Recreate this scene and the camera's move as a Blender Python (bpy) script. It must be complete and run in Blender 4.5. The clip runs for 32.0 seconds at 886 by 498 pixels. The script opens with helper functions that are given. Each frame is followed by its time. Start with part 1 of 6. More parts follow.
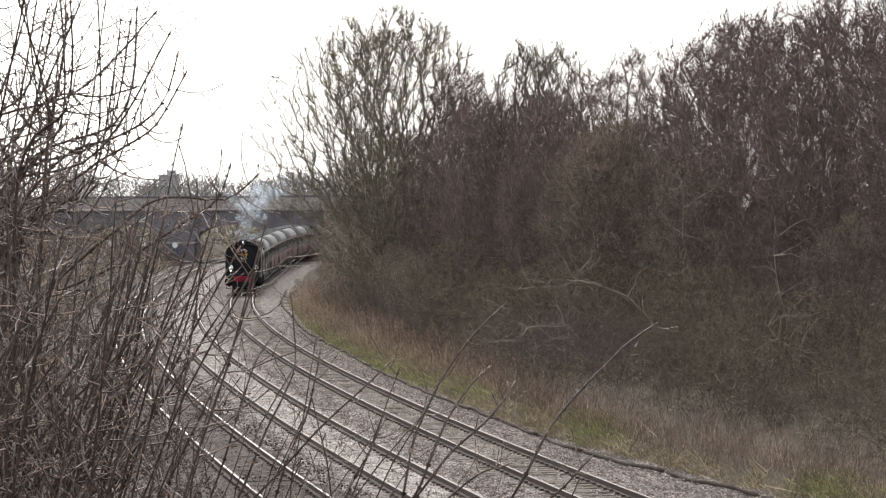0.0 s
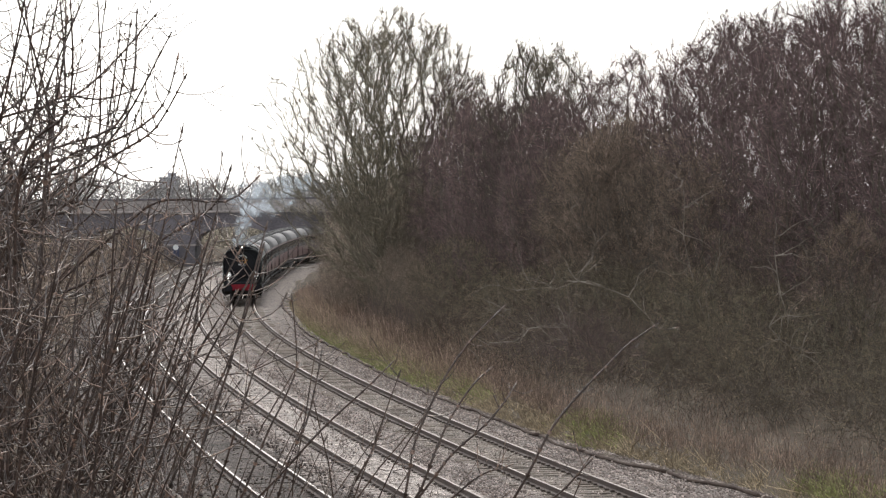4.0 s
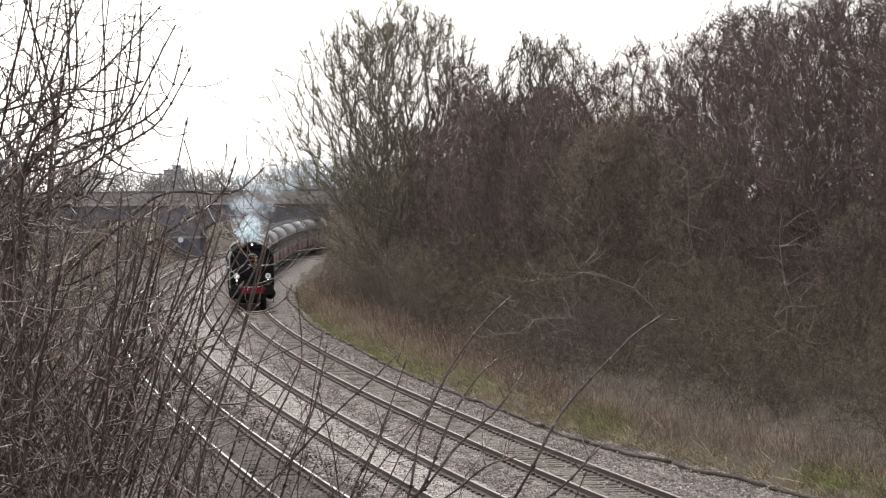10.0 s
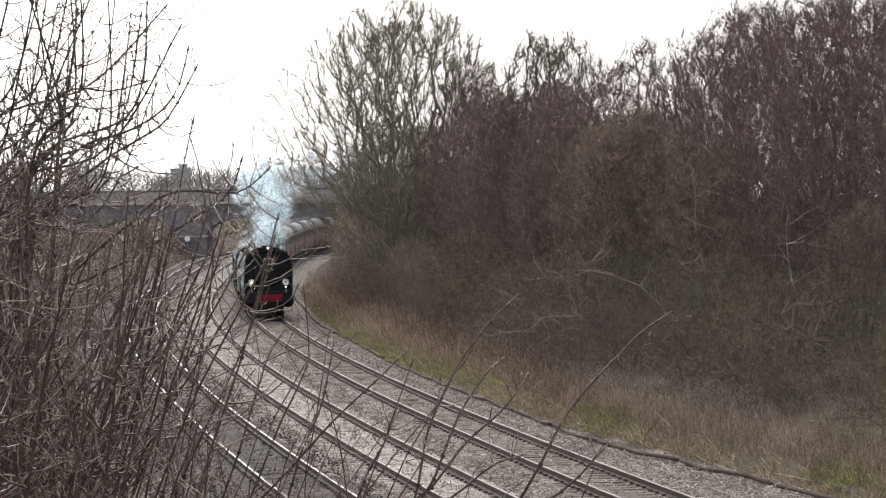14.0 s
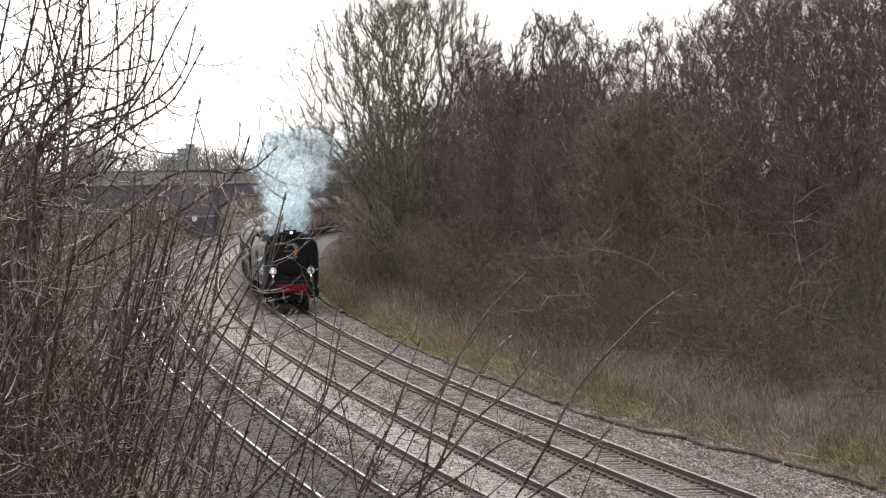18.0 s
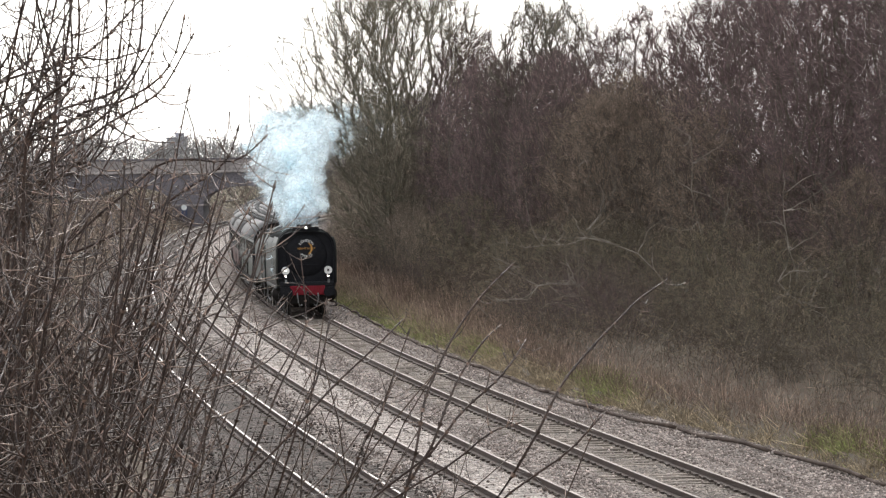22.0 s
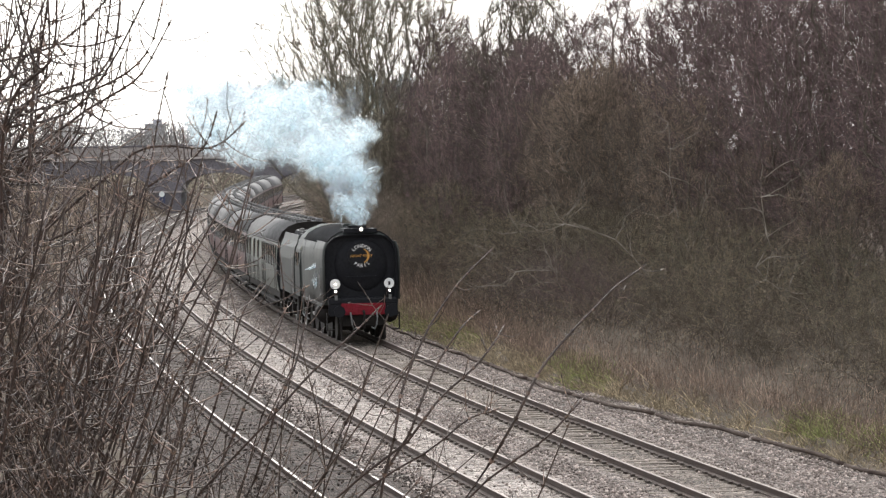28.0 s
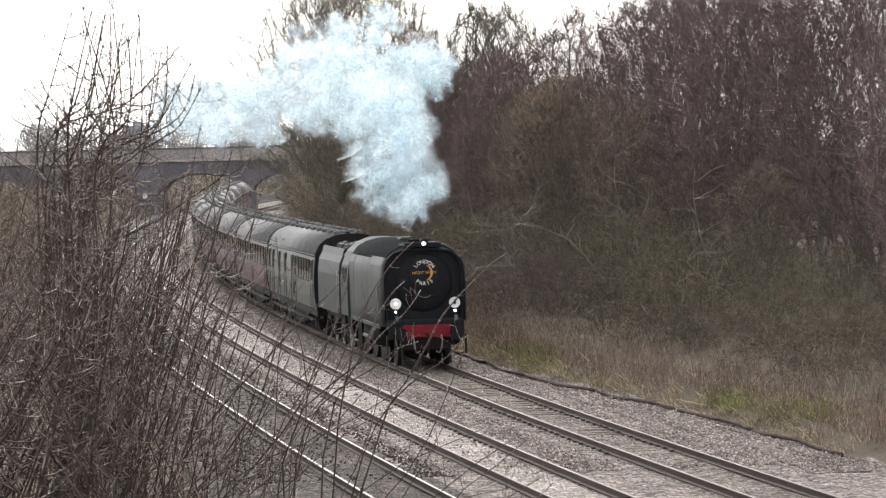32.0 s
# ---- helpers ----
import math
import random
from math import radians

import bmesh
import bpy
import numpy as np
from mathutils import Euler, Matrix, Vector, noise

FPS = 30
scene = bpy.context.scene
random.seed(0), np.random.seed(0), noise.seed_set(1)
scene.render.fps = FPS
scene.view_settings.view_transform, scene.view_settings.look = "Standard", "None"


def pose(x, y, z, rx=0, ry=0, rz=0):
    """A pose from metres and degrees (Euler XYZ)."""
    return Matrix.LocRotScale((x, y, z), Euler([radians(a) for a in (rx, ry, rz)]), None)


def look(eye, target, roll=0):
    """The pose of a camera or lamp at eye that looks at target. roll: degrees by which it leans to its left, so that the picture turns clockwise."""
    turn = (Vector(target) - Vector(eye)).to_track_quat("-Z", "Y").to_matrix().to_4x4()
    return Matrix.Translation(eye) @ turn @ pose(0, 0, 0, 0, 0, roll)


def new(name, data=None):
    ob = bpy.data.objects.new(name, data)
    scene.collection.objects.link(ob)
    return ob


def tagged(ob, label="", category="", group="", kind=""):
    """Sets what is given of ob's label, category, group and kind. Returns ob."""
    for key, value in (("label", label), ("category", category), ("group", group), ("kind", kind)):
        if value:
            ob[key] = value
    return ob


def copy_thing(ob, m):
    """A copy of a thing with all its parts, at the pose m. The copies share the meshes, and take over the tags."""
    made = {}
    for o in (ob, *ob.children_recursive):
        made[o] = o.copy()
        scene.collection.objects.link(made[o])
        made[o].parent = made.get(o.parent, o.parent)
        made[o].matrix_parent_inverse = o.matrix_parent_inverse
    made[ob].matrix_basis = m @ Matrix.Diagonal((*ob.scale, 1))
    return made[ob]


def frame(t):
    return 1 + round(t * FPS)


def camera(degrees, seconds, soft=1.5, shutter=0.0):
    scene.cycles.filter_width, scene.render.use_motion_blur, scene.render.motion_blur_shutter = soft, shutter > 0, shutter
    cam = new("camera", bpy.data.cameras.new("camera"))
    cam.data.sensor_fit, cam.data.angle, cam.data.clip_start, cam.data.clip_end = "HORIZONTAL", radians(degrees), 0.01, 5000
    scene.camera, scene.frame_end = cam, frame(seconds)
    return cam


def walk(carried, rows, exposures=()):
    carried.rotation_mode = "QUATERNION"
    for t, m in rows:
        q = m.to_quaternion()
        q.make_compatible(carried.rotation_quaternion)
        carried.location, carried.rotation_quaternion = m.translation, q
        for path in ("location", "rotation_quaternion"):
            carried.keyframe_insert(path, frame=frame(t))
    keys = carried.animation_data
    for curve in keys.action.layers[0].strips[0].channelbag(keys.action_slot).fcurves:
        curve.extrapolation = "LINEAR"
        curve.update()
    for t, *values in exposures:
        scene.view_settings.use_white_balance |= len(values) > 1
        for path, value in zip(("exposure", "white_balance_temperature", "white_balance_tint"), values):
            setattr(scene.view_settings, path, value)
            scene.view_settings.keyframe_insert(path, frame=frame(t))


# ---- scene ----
# A steam railtour coming round a long curve, seen from a bank above the line in winter.
FOV = 13.78
EYE_Z = 6.5
cam = camera(FOV, 32.0, soft=1.3, shutter=0.4)

# seconds, metres back, yaw, pitch and roll in degrees; in the last seconds also metres to the right and up
PATH = [
    (0, 0, 0.02, -0.69, -0.316),
    (0.5, 0, 0.017, -0.676, -0.317),
    (1, 0, 0.002, -0.677, -0.31),
    (1.5, 0, -0.004, -0.678, -0.285),
    (2, 0, 0.02, -0.663, -0.339),
    (2.5, 0, 0.013, -0.658, -0.458),
    (3, 0, 0.018, -0.667, -0.514),
    (3.5, 0, 0.009, -0.667, -0.524),
    (5.5, 0, -0.005, -0.694, -0.457),
    (6, 0, -0.005, -0.704, -0.46),
    (6.5, 0, -0.014, -0.708, -0.458),
    (7, 0, -0.003, -0.71, -0.559),
    (7.5, 0, 0.001, -0.719, -0.656),
    (8, 0, -0.01, -0.73, -0.682),
    (8.5, 0, -0.025, -0.747, -0.717),
    (9, 0, -0.033, -0.767, -0.697),
    (9.5, 0, -0.062, -0.783, -0.705),
    (10, 0, -0.07, -0.802, -0.695),
    (10.5, 0, -0.076, -0.798, -0.817),
    (11, 0, -0.09, -0.798, -0.889),
    (11.5, 0, -0.099, -0.805, -0.833),
    (12, 0, -0.112, -0.805, -0.786),
    (12.5, 0, -0.118, -0.802, -0.825),
    (13, 0, -0.113, -0.801, -0.936),
    (13.5, 0, -0.148, -0.799, -0.945),
    (14, 0, -0.175, -0.825, -0.843),
    (14.5, 0, -0.181, -0.851, -0.746),
    (16.5, 0, -0.263, -1.009, -0.798),
    (17, 0, -0.289, -1.047, -0.987),
    (17.5, 0, -0.291, -1.097, -1.072),
    (18, 0, -0.293, -1.148, -1.003),
    (18.5, 0, -0.305, -1.176, -0.99),
    (19, 0, -0.283, -1.19, -1.021),
    (19.5, 0, -0.254, -1.19, -1.042),
    (20, 0, -0.222, -1.19, -1.087),
    (20.5, 0, -0.2, -1.207, -1.048),
    (21, 0, -0.178, -1.243, -0.956),
    (21.5, 0, -0.155, -1.285, -0.946),
    (22, 0, -0.134, -1.326, -0.996),
    (22.5, 0, -0.109, -1.353, -1.058),
    (23, 0, -0.09, -1.395, -1.01),
    (23.5, 0, -0.064, -1.421, -0.982),
    (24, 0, -0.038, -1.458, -0.944),
    (24.5, 0, -0.031, -1.48, -0.92),
    (25, 0, -0.026, -1.5, -0.943),
    (25.5, 0, 0.031, -1.539, -1.016),
    (27.5, 0, 0.168, -1.594, -1.172),
    (28, 0, 0.206, -1.545, -1.056),
    (28.5, 0, 0.214, -1.503, -0.909),
    (29, 0.04, 0.248, -1.484, -0.655, -0.012, 0.034),
    (29.5, 1.106, 0.339, -1.487, -0.621, 0.009, 0.069),
    (30, 3.543, 0.474, -1.515, -0.724, 0.08, 0.116),
    (30.5, 6.721, 0.608, -1.555, -0.803, 0.188, 0.167),
    (31, 9.064, 0.699, -1.587, -0.991, 0.225, 0.216),
    (31.5, 10.623, 0.619, -1.571, -1.192, 0.266, 0.243),
    (32, 12.562, 0.548, -1.561, -1.305, 0.321, 0.273),
]



def stand(back, yaw, pitch, roll, aside=0.0, lift=0.0):
    y, p = radians(yaw), radians(pitch)
    eye = Vector((aside, -back, EYE_Z + lift))
    return look(eye, eye + Vector((math.sin(y) * math.cos(p), math.cos(y) * math.cos(p), math.sin(p))) * 100, roll)


walk(cam, [(t, stand(*row)) for t, *row in PATH], exposures=[(0, -0.06), (2, -0.19), (8, -0.16), (13, -0.1), (15, -0.18), (18, -0.17), (20, -0.06), (25, -0.02), (28, 0.08), (32, 0.1)])
scene.view_settings.exposure = 0.0

# ---- light: a bright, veiled winter sky with a weak sun from beyond the line ----
world = bpy.data.worlds.new("sky")
scene.world = world
world.use_nodes = True
wn = world.node_tree
wn.nodes.clear()
sky = wn.nodes.new("ShaderNodeTexSky")
sky.sky_type, sky.sun_disc = "NISHITA", False
sky.sun_elevation, sky.sun_rotation = radians(41), radians(-6)
sky.air_density, sky.dust_density, sky.ozone_density = 1.0, 2.5, 1.0
pale = wn.nodes.new("ShaderNodeHueSaturation")
pale.inputs["Saturation"].default_value = 0.3
veil = wn.nodes.new("ShaderNodeMix")
veil.data_type, veil.blend_type = "RGBA", "ADD"
veil.inputs["Factor"].default_value = 1.0
veil.inputs["B"].default_value = (5.2, 5.35, 5.6, 1)
bg = wn.nodes.new("ShaderNodeBackground")
bg.inputs["Strength"].default_value = 0.15
wo = wn.nodes.new("ShaderNodeOutputWorld")
wn.links.new(sky.outputs[0], pale.inputs["Color"])
wn.links.new(pale.outputs[0], veil.inputs["A"])
wn.links.new(veil.outputs["Result"], bg.inputs[0])
wn.links.new(bg.outputs[0], wo.inputs[0])

sun = new("sun", bpy.data.lights.new("sun", "SUN"))
sun.data.energy, sun.data.angle, sun.data.color = 1.7, radians(6), (1.0, 0.95, 0.88)
sun.matrix_world = look((-8, 165, 66), (0, 90, 0))


# ---- materials ----
def material(name, base, rough=0.8, metal=0.0, second=None, scale=4.0, fine=40.0, bump=0.15, spread=0.25, third=None,
             per_object=0.0, coord="Object", spec=0.5, island=0.0, detail_scale=None):
    """A surface with two scales of mottling between base and second, a fine grain, and relief."""
    m = bpy.data.materials.new(name)
    m.use_nodes = True
    n, l = m.node_tree.nodes, m.node_tree.links
    b = n["Principled BSDF"]
    b.inputs["Roughness"].default_value, b.inputs["Metallic"].default_value = rough, metal
    b.inputs["Specular IOR Level"].default_value = spec
    tc = n.new("ShaderNodeTexCoord")
    big, small = n.new("ShaderNodeTexNoise"), n.new("ShaderNodeTexNoise")
    big.inputs["Scale"].default_value, small.inputs["Scale"].default_value = scale, fine
    big.inputs["Detail"].default_value, small.inputs["Detail"].default_value = 5, 3
    for t in (big, small):
        l.new(tc.outputs[coord], t.inputs["Vector"])
    second = second or tuple(c * (1 - spread) for c in base)
    r1 = n.new("ShaderNodeMix")
    r1.data_type = "RGBA"
    ramp = n.new("ShaderNodeMapRange")
    ramp.inputs[1].default_value, ramp.inputs[2].default_value = 0.35, 0.65
    l.new(big.outputs["Fac"], ramp.inputs[0])
    l.new(ramp.outputs[0], r1.inputs["Factor"])
    r1.inputs["A"].default_value, r1.inputs["B"].default_value = (*base, 1), (*second, 1)
    last = r1.outputs["Result"]
    r2 = n.new("ShaderNodeMix")
    r2.data_type = "RGBA"
    ramp2 = n.new("ShaderNodeMapRange")
    ramp2.inputs[1].default_value, ramp2.inputs[2].default_value = 0.45, 0.75
    l.new(small.outputs["Fac"], ramp2.inputs[0])
    l.new(ramp2.outputs[0], r2.inputs["Factor"])
    l.new(last, r2.inputs["A"])
    third = third or tuple(c * 0.6 for c in second)
    r2.inputs["B"].default_value = (*third, 1)
    last = r2.outputs["Result"]
    if island:
        ob_hs, ob_mr, ob_in = n.new("ShaderNodeHueSaturation"), n.new("ShaderNodeMapRange"), n.new("ShaderNodeObjectInfo")
        ob_mr.inputs[3].default_value, ob_mr.inputs[4].default_value = 0.72, 1.28
        l.new(ob_in.outputs["Random"], ob_mr.inputs[0])
        l.new(ob_mr.outputs[0], ob_hs.inputs["Value"])
        l.new(last, ob_hs.inputs["Color"])
        last = ob_hs.outputs[0]
    if per_object or island:
        hs = n.new("ShaderNodeHueSaturation")
        mr = n.new("ShaderNodeMapRange")
        k = per_object or island
        mr.inputs[3].default_value, mr.inputs[4].default_value = 1 - k, 1 + k
        if per_object:
            oi = n.new("ShaderNodeObjectInfo")
            l.new(oi.outputs["Random"], mr.inputs[0])
        else:
            gi, pw = n.new("ShaderNodeNewGeometry"), n.new("ShaderNodeMath")
            pw.operation, pw.inputs[1].default_value = "POWER", 3.0
            mr.inputs[4].default_value = 1 + 2.6 * k
            l.new(gi.outputs["Random Per Island"], pw.inputs[0])
            l.new(pw.outputs[0], mr.inputs[0])
        l.new(mr.outputs[0], hs.inputs["Value"])
        l.new(last, hs.inputs["Color"])
        last = hs.outputs[0]
    l.new(last, b.inputs["Base Color"])
    if bump:
        bp = n.new("ShaderNodeBump")
        bp.inputs["Strength"].default_value, bp.inputs["Distance"].default_value = bump, 0.03
        l.new(small.outputs["Fac"], bp.inputs["Height"])
        l.new(bp.outputs[0], b.inputs["Normal"])
    return m


def glow(name, colour, strength):
    m = bpy.data.materials.new(name)
    m.use_nodes = True
    b = m.node_tree.nodes["Principled BSDF"]
    b.inputs["Base Color"].default_value = (*colour, 1)
    b.inputs["Emission Color"].default_value = (*colour, 1)
    b.inputs["Emission Strength"].default_value = strength
    return m


scene.cycles.transparent_max_bounces = 96


def smoke_material(name, colour, alpha):
    m = bpy.data.materials.new(name)
    m.use_nodes = True
    n, l = m.node_tree.nodes, m.node_tree.links
    n.clear()
    out, mix = n.new("ShaderNodeOutputMaterial"), n.new("ShaderNodeMixShader")
    dif, trl, tra, two = n.new("ShaderNodeBsdfDiffuse"), n.new("ShaderNodeBsdfTranslucent"), n.new("ShaderNodeBsdfTransparent"), n.new("ShaderNodeMixShader")
    dif.inputs[0].default_value = trl.inputs[0].default_value = (*colour, 1)
    two.inputs[0].default_value = 0.5
    l.new(dif.outputs[0], two.inputs[1]), l.new(trl.outputs[0], two.inputs[2])
    at, tc, nz, mr, mul = n.new("ShaderNodeAttribute"), n.new("ShaderNodeTexCoord"), n.new("ShaderNodeTexNoise"), n.new("ShaderNodeMapRange"), n.new("ShaderNodeMath")
    at.attribute_name, mul.operation = "thickness", "MULTIPLY"
    nz.inputs["Scale"].default_value, nz.inputs["Detail"].default_value = 2.2, 5
    mr.inputs[1].default_value, mr.inputs[2].default_value = 0.38, 0.66
    mr.inputs[3].default_value, mr.inputs[4].default_value = 0.1 * alpha, alpha
    l.new(tc.outputs["Object"], nz.inputs["Vector"]), l.new(nz.outputs["Fac"], mr.inputs[0])
    l.new(mr.outputs[0], mul.inputs[0]), l.new(at.outputs["Fac"], mul.inputs[1]), l.new(mul.outputs[0], mix.inputs[0])
    l.new(tra.outputs[0], mix.inputs[1]), l.new(two.outputs[0], mix.inputs[2]), l.new(mix.outputs[0], out.inputs[0])
    return m


def stone_material(name, pale, dark, size):
    """Loose stones: each cell has its own grey, dark gaps between, with broad stains."""
    m = bpy.data.materials.new(name)
    m.use_nodes = True
    n, l = m.node_tree.nodes, m.node_tree.links
    b = n["Principled BSDF"]
    b.inputs["Roughness"].default_value, b.inputs["Specular IOR Level"].default_value = 0.9, 0.2
    tc, cell, edge, broad = n.new("ShaderNodeTexCoord"), n.new("ShaderNodeTexVoronoi"), n.new("ShaderNodeTexVoronoi"), n.new("ShaderNodeTexNoise")
    edge.feature = "DISTANCE_TO_EDGE"
    cell.inputs["Scale"].default_value = edge.inputs["Scale"].default_value = size
    broad.inputs["Scale"].default_value, broad.inputs["Detail"].default_value = 0.45, 6
    for t in (cell, edge, broad):
        l.new(tc.outputs["Object"], t.inputs["Vector"])
    sep, mixc, gap, stain = n.new("ShaderNodeSeparateColor"), n.new("ShaderNodeMix"), n.new("ShaderNodeMapRange"), n.new("ShaderNodeMapRange")
    l.new(cell.outputs["Color"], sep.inputs[0])
    mixc.data_type = "RGBA"
    mixc.inputs["A"].default_value, mixc.inputs["B"].default_value = (*dark, 1), (*pale, 1)
    l.new(sep.outputs[0], mixc.inputs["Factor"])
    gap.inputs[1].default_value, gap.inputs[2].default_value, gap.inputs[3].default_value = 0.0, 0.14, 0.25
    l.new(edge.outputs["Distance"], gap.inputs[0])
    stain.inputs[1].default_value, stain.inputs[2].default_value, stain.inputs[3].default_value, stain.inputs[4].default_value = 0.35, 0.65, 0.72, 1.1
    l.new(broad.outputs["Fac"], stain.inputs[0])
    mul, hs = n.new("ShaderNodeMath"), n.new("ShaderNodeHueSaturation")
    mul.operation = "MULTIPLY"
    l.new(gap.outputs[0], mul.inputs[0]), l.new(stain.outputs[0], mul.inputs[1])
    l.new(mul.outputs[0], hs.inputs["Value"]), l.new(mixc.outputs["Result"], hs.inputs["Color"])
    l.new(hs.outputs[0], b.inputs["Base Color"])
    bp = n.new("ShaderNodeBump")
    bp.inputs["Strength"].default_value, bp.inputs["Distance"].default_value = 0.8, 0.05
    l.new(gap.outputs[0], bp.inputs["Height"]), l.new(bp.outputs[0], b.inputs["Normal"])
    return m


BALLAST = stone_material("ballast", (0.5, 0.422, 0.373), (0.07, 0.058, 0.051), 8.5)
CLEAN_BALLAST = stone_material("clean_pale_ballast", (0.74, 0.65, 0.58), (0.2, 0.168, 0.148), 10.5)
OLD_BALLAST = stone_material("old_dirty_ballast", (0.19, 0.152, 0.13), (0.03, 0.025, 0.022), 8.5)
LOOSE_STONE = material("loose_ballast_stone", (0.36, 0.302, 0.268), 0.9, second=(0.26, 0.214, 0.19), scale=0.5, fine=9, bump=0, island=0.36, spec=0.15)
LOOSE_DARK = material("loose_dirty_stone", (0.13, 0.104, 0.09), 0.9, second=(0.085, 0.068, 0.06), scale=0.5, fine=9, bump=0, island=0.5, spec=0.15)
BROWN_BALLAST = stone_material("brown_stained_ballast", (0.42, 0.355, 0.3), (0.07, 0.058, 0.05), 9.5)
GRASS_SOIL = material("winter_bank", (0.125, 0.098, 0.074), 0.95, second=(0.08, 0.064, 0.05), third=(0.06, 0.052, 0.036), scale=0.5, fine=6, bump=0.8, spec=0.1)
RAIL_SIDE = material("rusty_rail", (0.085, 0.055, 0.042), 0.8, second=(0.06, 0.04, 0.032), scale=1.5, fine=30, metal=0.2)
RAIL_WORN = material("worn_rail_head", (0.22, 0.18, 0.155), 0.55, metal=0.5, second=(0.16, 0.13, 0.112), scale=0.8, fine=20, bump=0.03)
RAIL_TOP = material("polished_rail_head", (0.24, 0.215, 0.2), 0.5, metal=0.8, second=(0.32, 0.295, 0.275), scale=0.8, fine=20, bump=0.03)
WOOD_SLEEPER = material("weathered_sleeper", (0.25, 0.21, 0.175), 0.9, second=(0.18, 0.15, 0.125), scale=3, fine=25, per_object=0.3, spec=0.2)
DARK_SLEEPER = material("dark_timber_sleeper", (0.1, 0.08, 0.068), 0.9, second=(0.065, 0.052, 0.045), scale=3, fine=25, per_object=0.3, spec=0.2)
PALE_SLEEPER = material("pale_concrete_sleeper", (0.48, 0.43, 0.388), 0.9, second=(0.38, 0.338, 0.305), scale=3, fine=25, per_object=0.2, spec=0.2)
CHAIR_IRON = material("rail_chair_iron", (0.075, 0.055, 0.045), 0.8)
BARK = material("grey_brown_bark", (0.2, 0.172, 0.142), 0.9, second=(0.13, 0.112, 0.09), scale=2, fine=25, spec=0.15)
BARK_GREEN = material("algae_green_bark", (0.3, 0.27, 0.2), 0.9, second=(0.17, 0.15, 0.112), scale=2, fine=25, spec=0.15)
DEAD_WOOD = material("bleached_dead_wood", (0.43, 0.385, 0.325), 0.8, second=(0.22, 0.19, 0.16), scale=1.5, fine=25, spec=0.2)
TWIG = material("brown_twigs", (0.33, 0.256, 0.2), 0.85, second=(0.185, 0.143, 0.113), scale=0.6, fine=8, bump=0, spec=0.15, island=0.5)
TWIG_GREY = material("grey_green_twigs", (0.32, 0.28, 0.215), 0.85, second=(0.19, 0.166, 0.128), scale=0.6, fine=8, bump=0, spec=0.2, island=0.55)
# tan twigs, with the haze over the far bank put into a paler colour
HAZED_TWIG_TAN = material("haze_pale_tan_twigs", (0.47, 0.375, 0.295), 0.85, second=(0.3, 0.238, 0.187), scale=0.6, fine=8, bump=0, spec=0.2, island=0.5)
TWIG_RED = material("purple_brown_twigs", (0.26, 0.184, 0.178), 0.85, second=(0.145, 0.103, 0.1), scale=0.6, fine=8, bump=0, spec=0.15, island=0.36)
# bramble canes, with the shade of the thicket put into a darker colour
SHADED_BRAMBLE = material("shaded_bramble_canes", (0.235, 0.173, 0.135), 0.85, second=(0.13, 0.096, 0.075), scale=0.6, fine=8, bump=0, spec=0.2, island=0.6)
SCRUB = material("olive_brown_scrub", (0.25, 0.204, 0.145), 0.85, second=(0.135, 0.11, 0.078), scale=0.6, fine=8, bump=0, spec=0.2, island=0.6)
SHOOT = material("foreground_shoot_bark", (0.078, 0.045, 0.032), 0.5, second=(0.036, 0.022, 0.016), scale=6, fine=60, spec=0.4)
# side shoots paler than their stems: the light on them is in the colour
LIT_TWIGLET = material("lit_side_shoots", (0.2, 0.136, 0.104), 0.42, second=(0.072, 0.047, 0.036), scale=5, fine=50, bump=0, spec=0.55, island=0.5)
TANGLE = material("fine_brown_twigs", (0.21, 0.148, 0.11), 0.75, second=(0.1, 0.075, 0.058), scale=3, fine=30, bump=0, spec=0.3, island=0.5)
BRUSH = material("brushwood_bark", (0.11, 0.075, 0.055), 0.6, second=(0.05, 0.035, 0.027), scale=5, fine=50, spec=0.2)
DRY_GRASS = material("dry_grass", (0.55, 0.45, 0.31), 0.9, second=(0.37, 0.295, 0.2), scale=0.5, fine=8, bump=0, island=0.35, spec=0.1)
STRAW = material("pinkish_straw", (0.55, 0.41, 0.325), 0.9, second=(0.37, 0.27, 0.21), scale=0.5, fine=8, bump=0, island=0.35, spec=0.1)
DEAD_STEM = material("dead_stems", (0.34, 0.25, 0.196), 0.9, second=(0.2, 0.146, 0.114), scale=0.5, fine=8, bump=0, island=0.45, spec=0.1)
GREEN_GRASS = material("green_grass", (0.31, 0.35, 0.12), 0.85, second=(0.4, 0.38, 0.19), scale=0.7, fine=8, bump=0, island=0.3, spec=0.1)
STONE = material("weathered_bridge_stone", (0.4, 0.355, 0.33), 0.9, second=(0.28, 0.25, 0.235), scale=0.5, fine=4, bump=0.3, per_object=0.12)
# dark brick, with the bluish haze of distance put into its colour
HAZED_BRICK = material("hazed_sooty_brick", (0.18, 0.162, 0.172), 0.9, second=(0.125, 0.114, 0.124), scale=0.5, fine=5, bump=0.3, per_object=0.12)
# loco green and black are lifted: haze and sky reflection in the colour
LOCO_GREEN = material("dark_green_loco_paint", (0.055, 0.061, 0.056), 0.5, spec=0.25, second=(0.04, 0.045, 0.041), third=(0.03, 0.034, 0.031), scale=1.2, fine=9, bump=0.02)
DEFLECTOR = material("satin_green_plate", (0.034, 0.037, 0.034), 0.5, spec=0.22, second=(0.075, 0.08, 0.074), third=(0.05, 0.053, 0.05), scale=0.9, fine=7, bump=0.02)
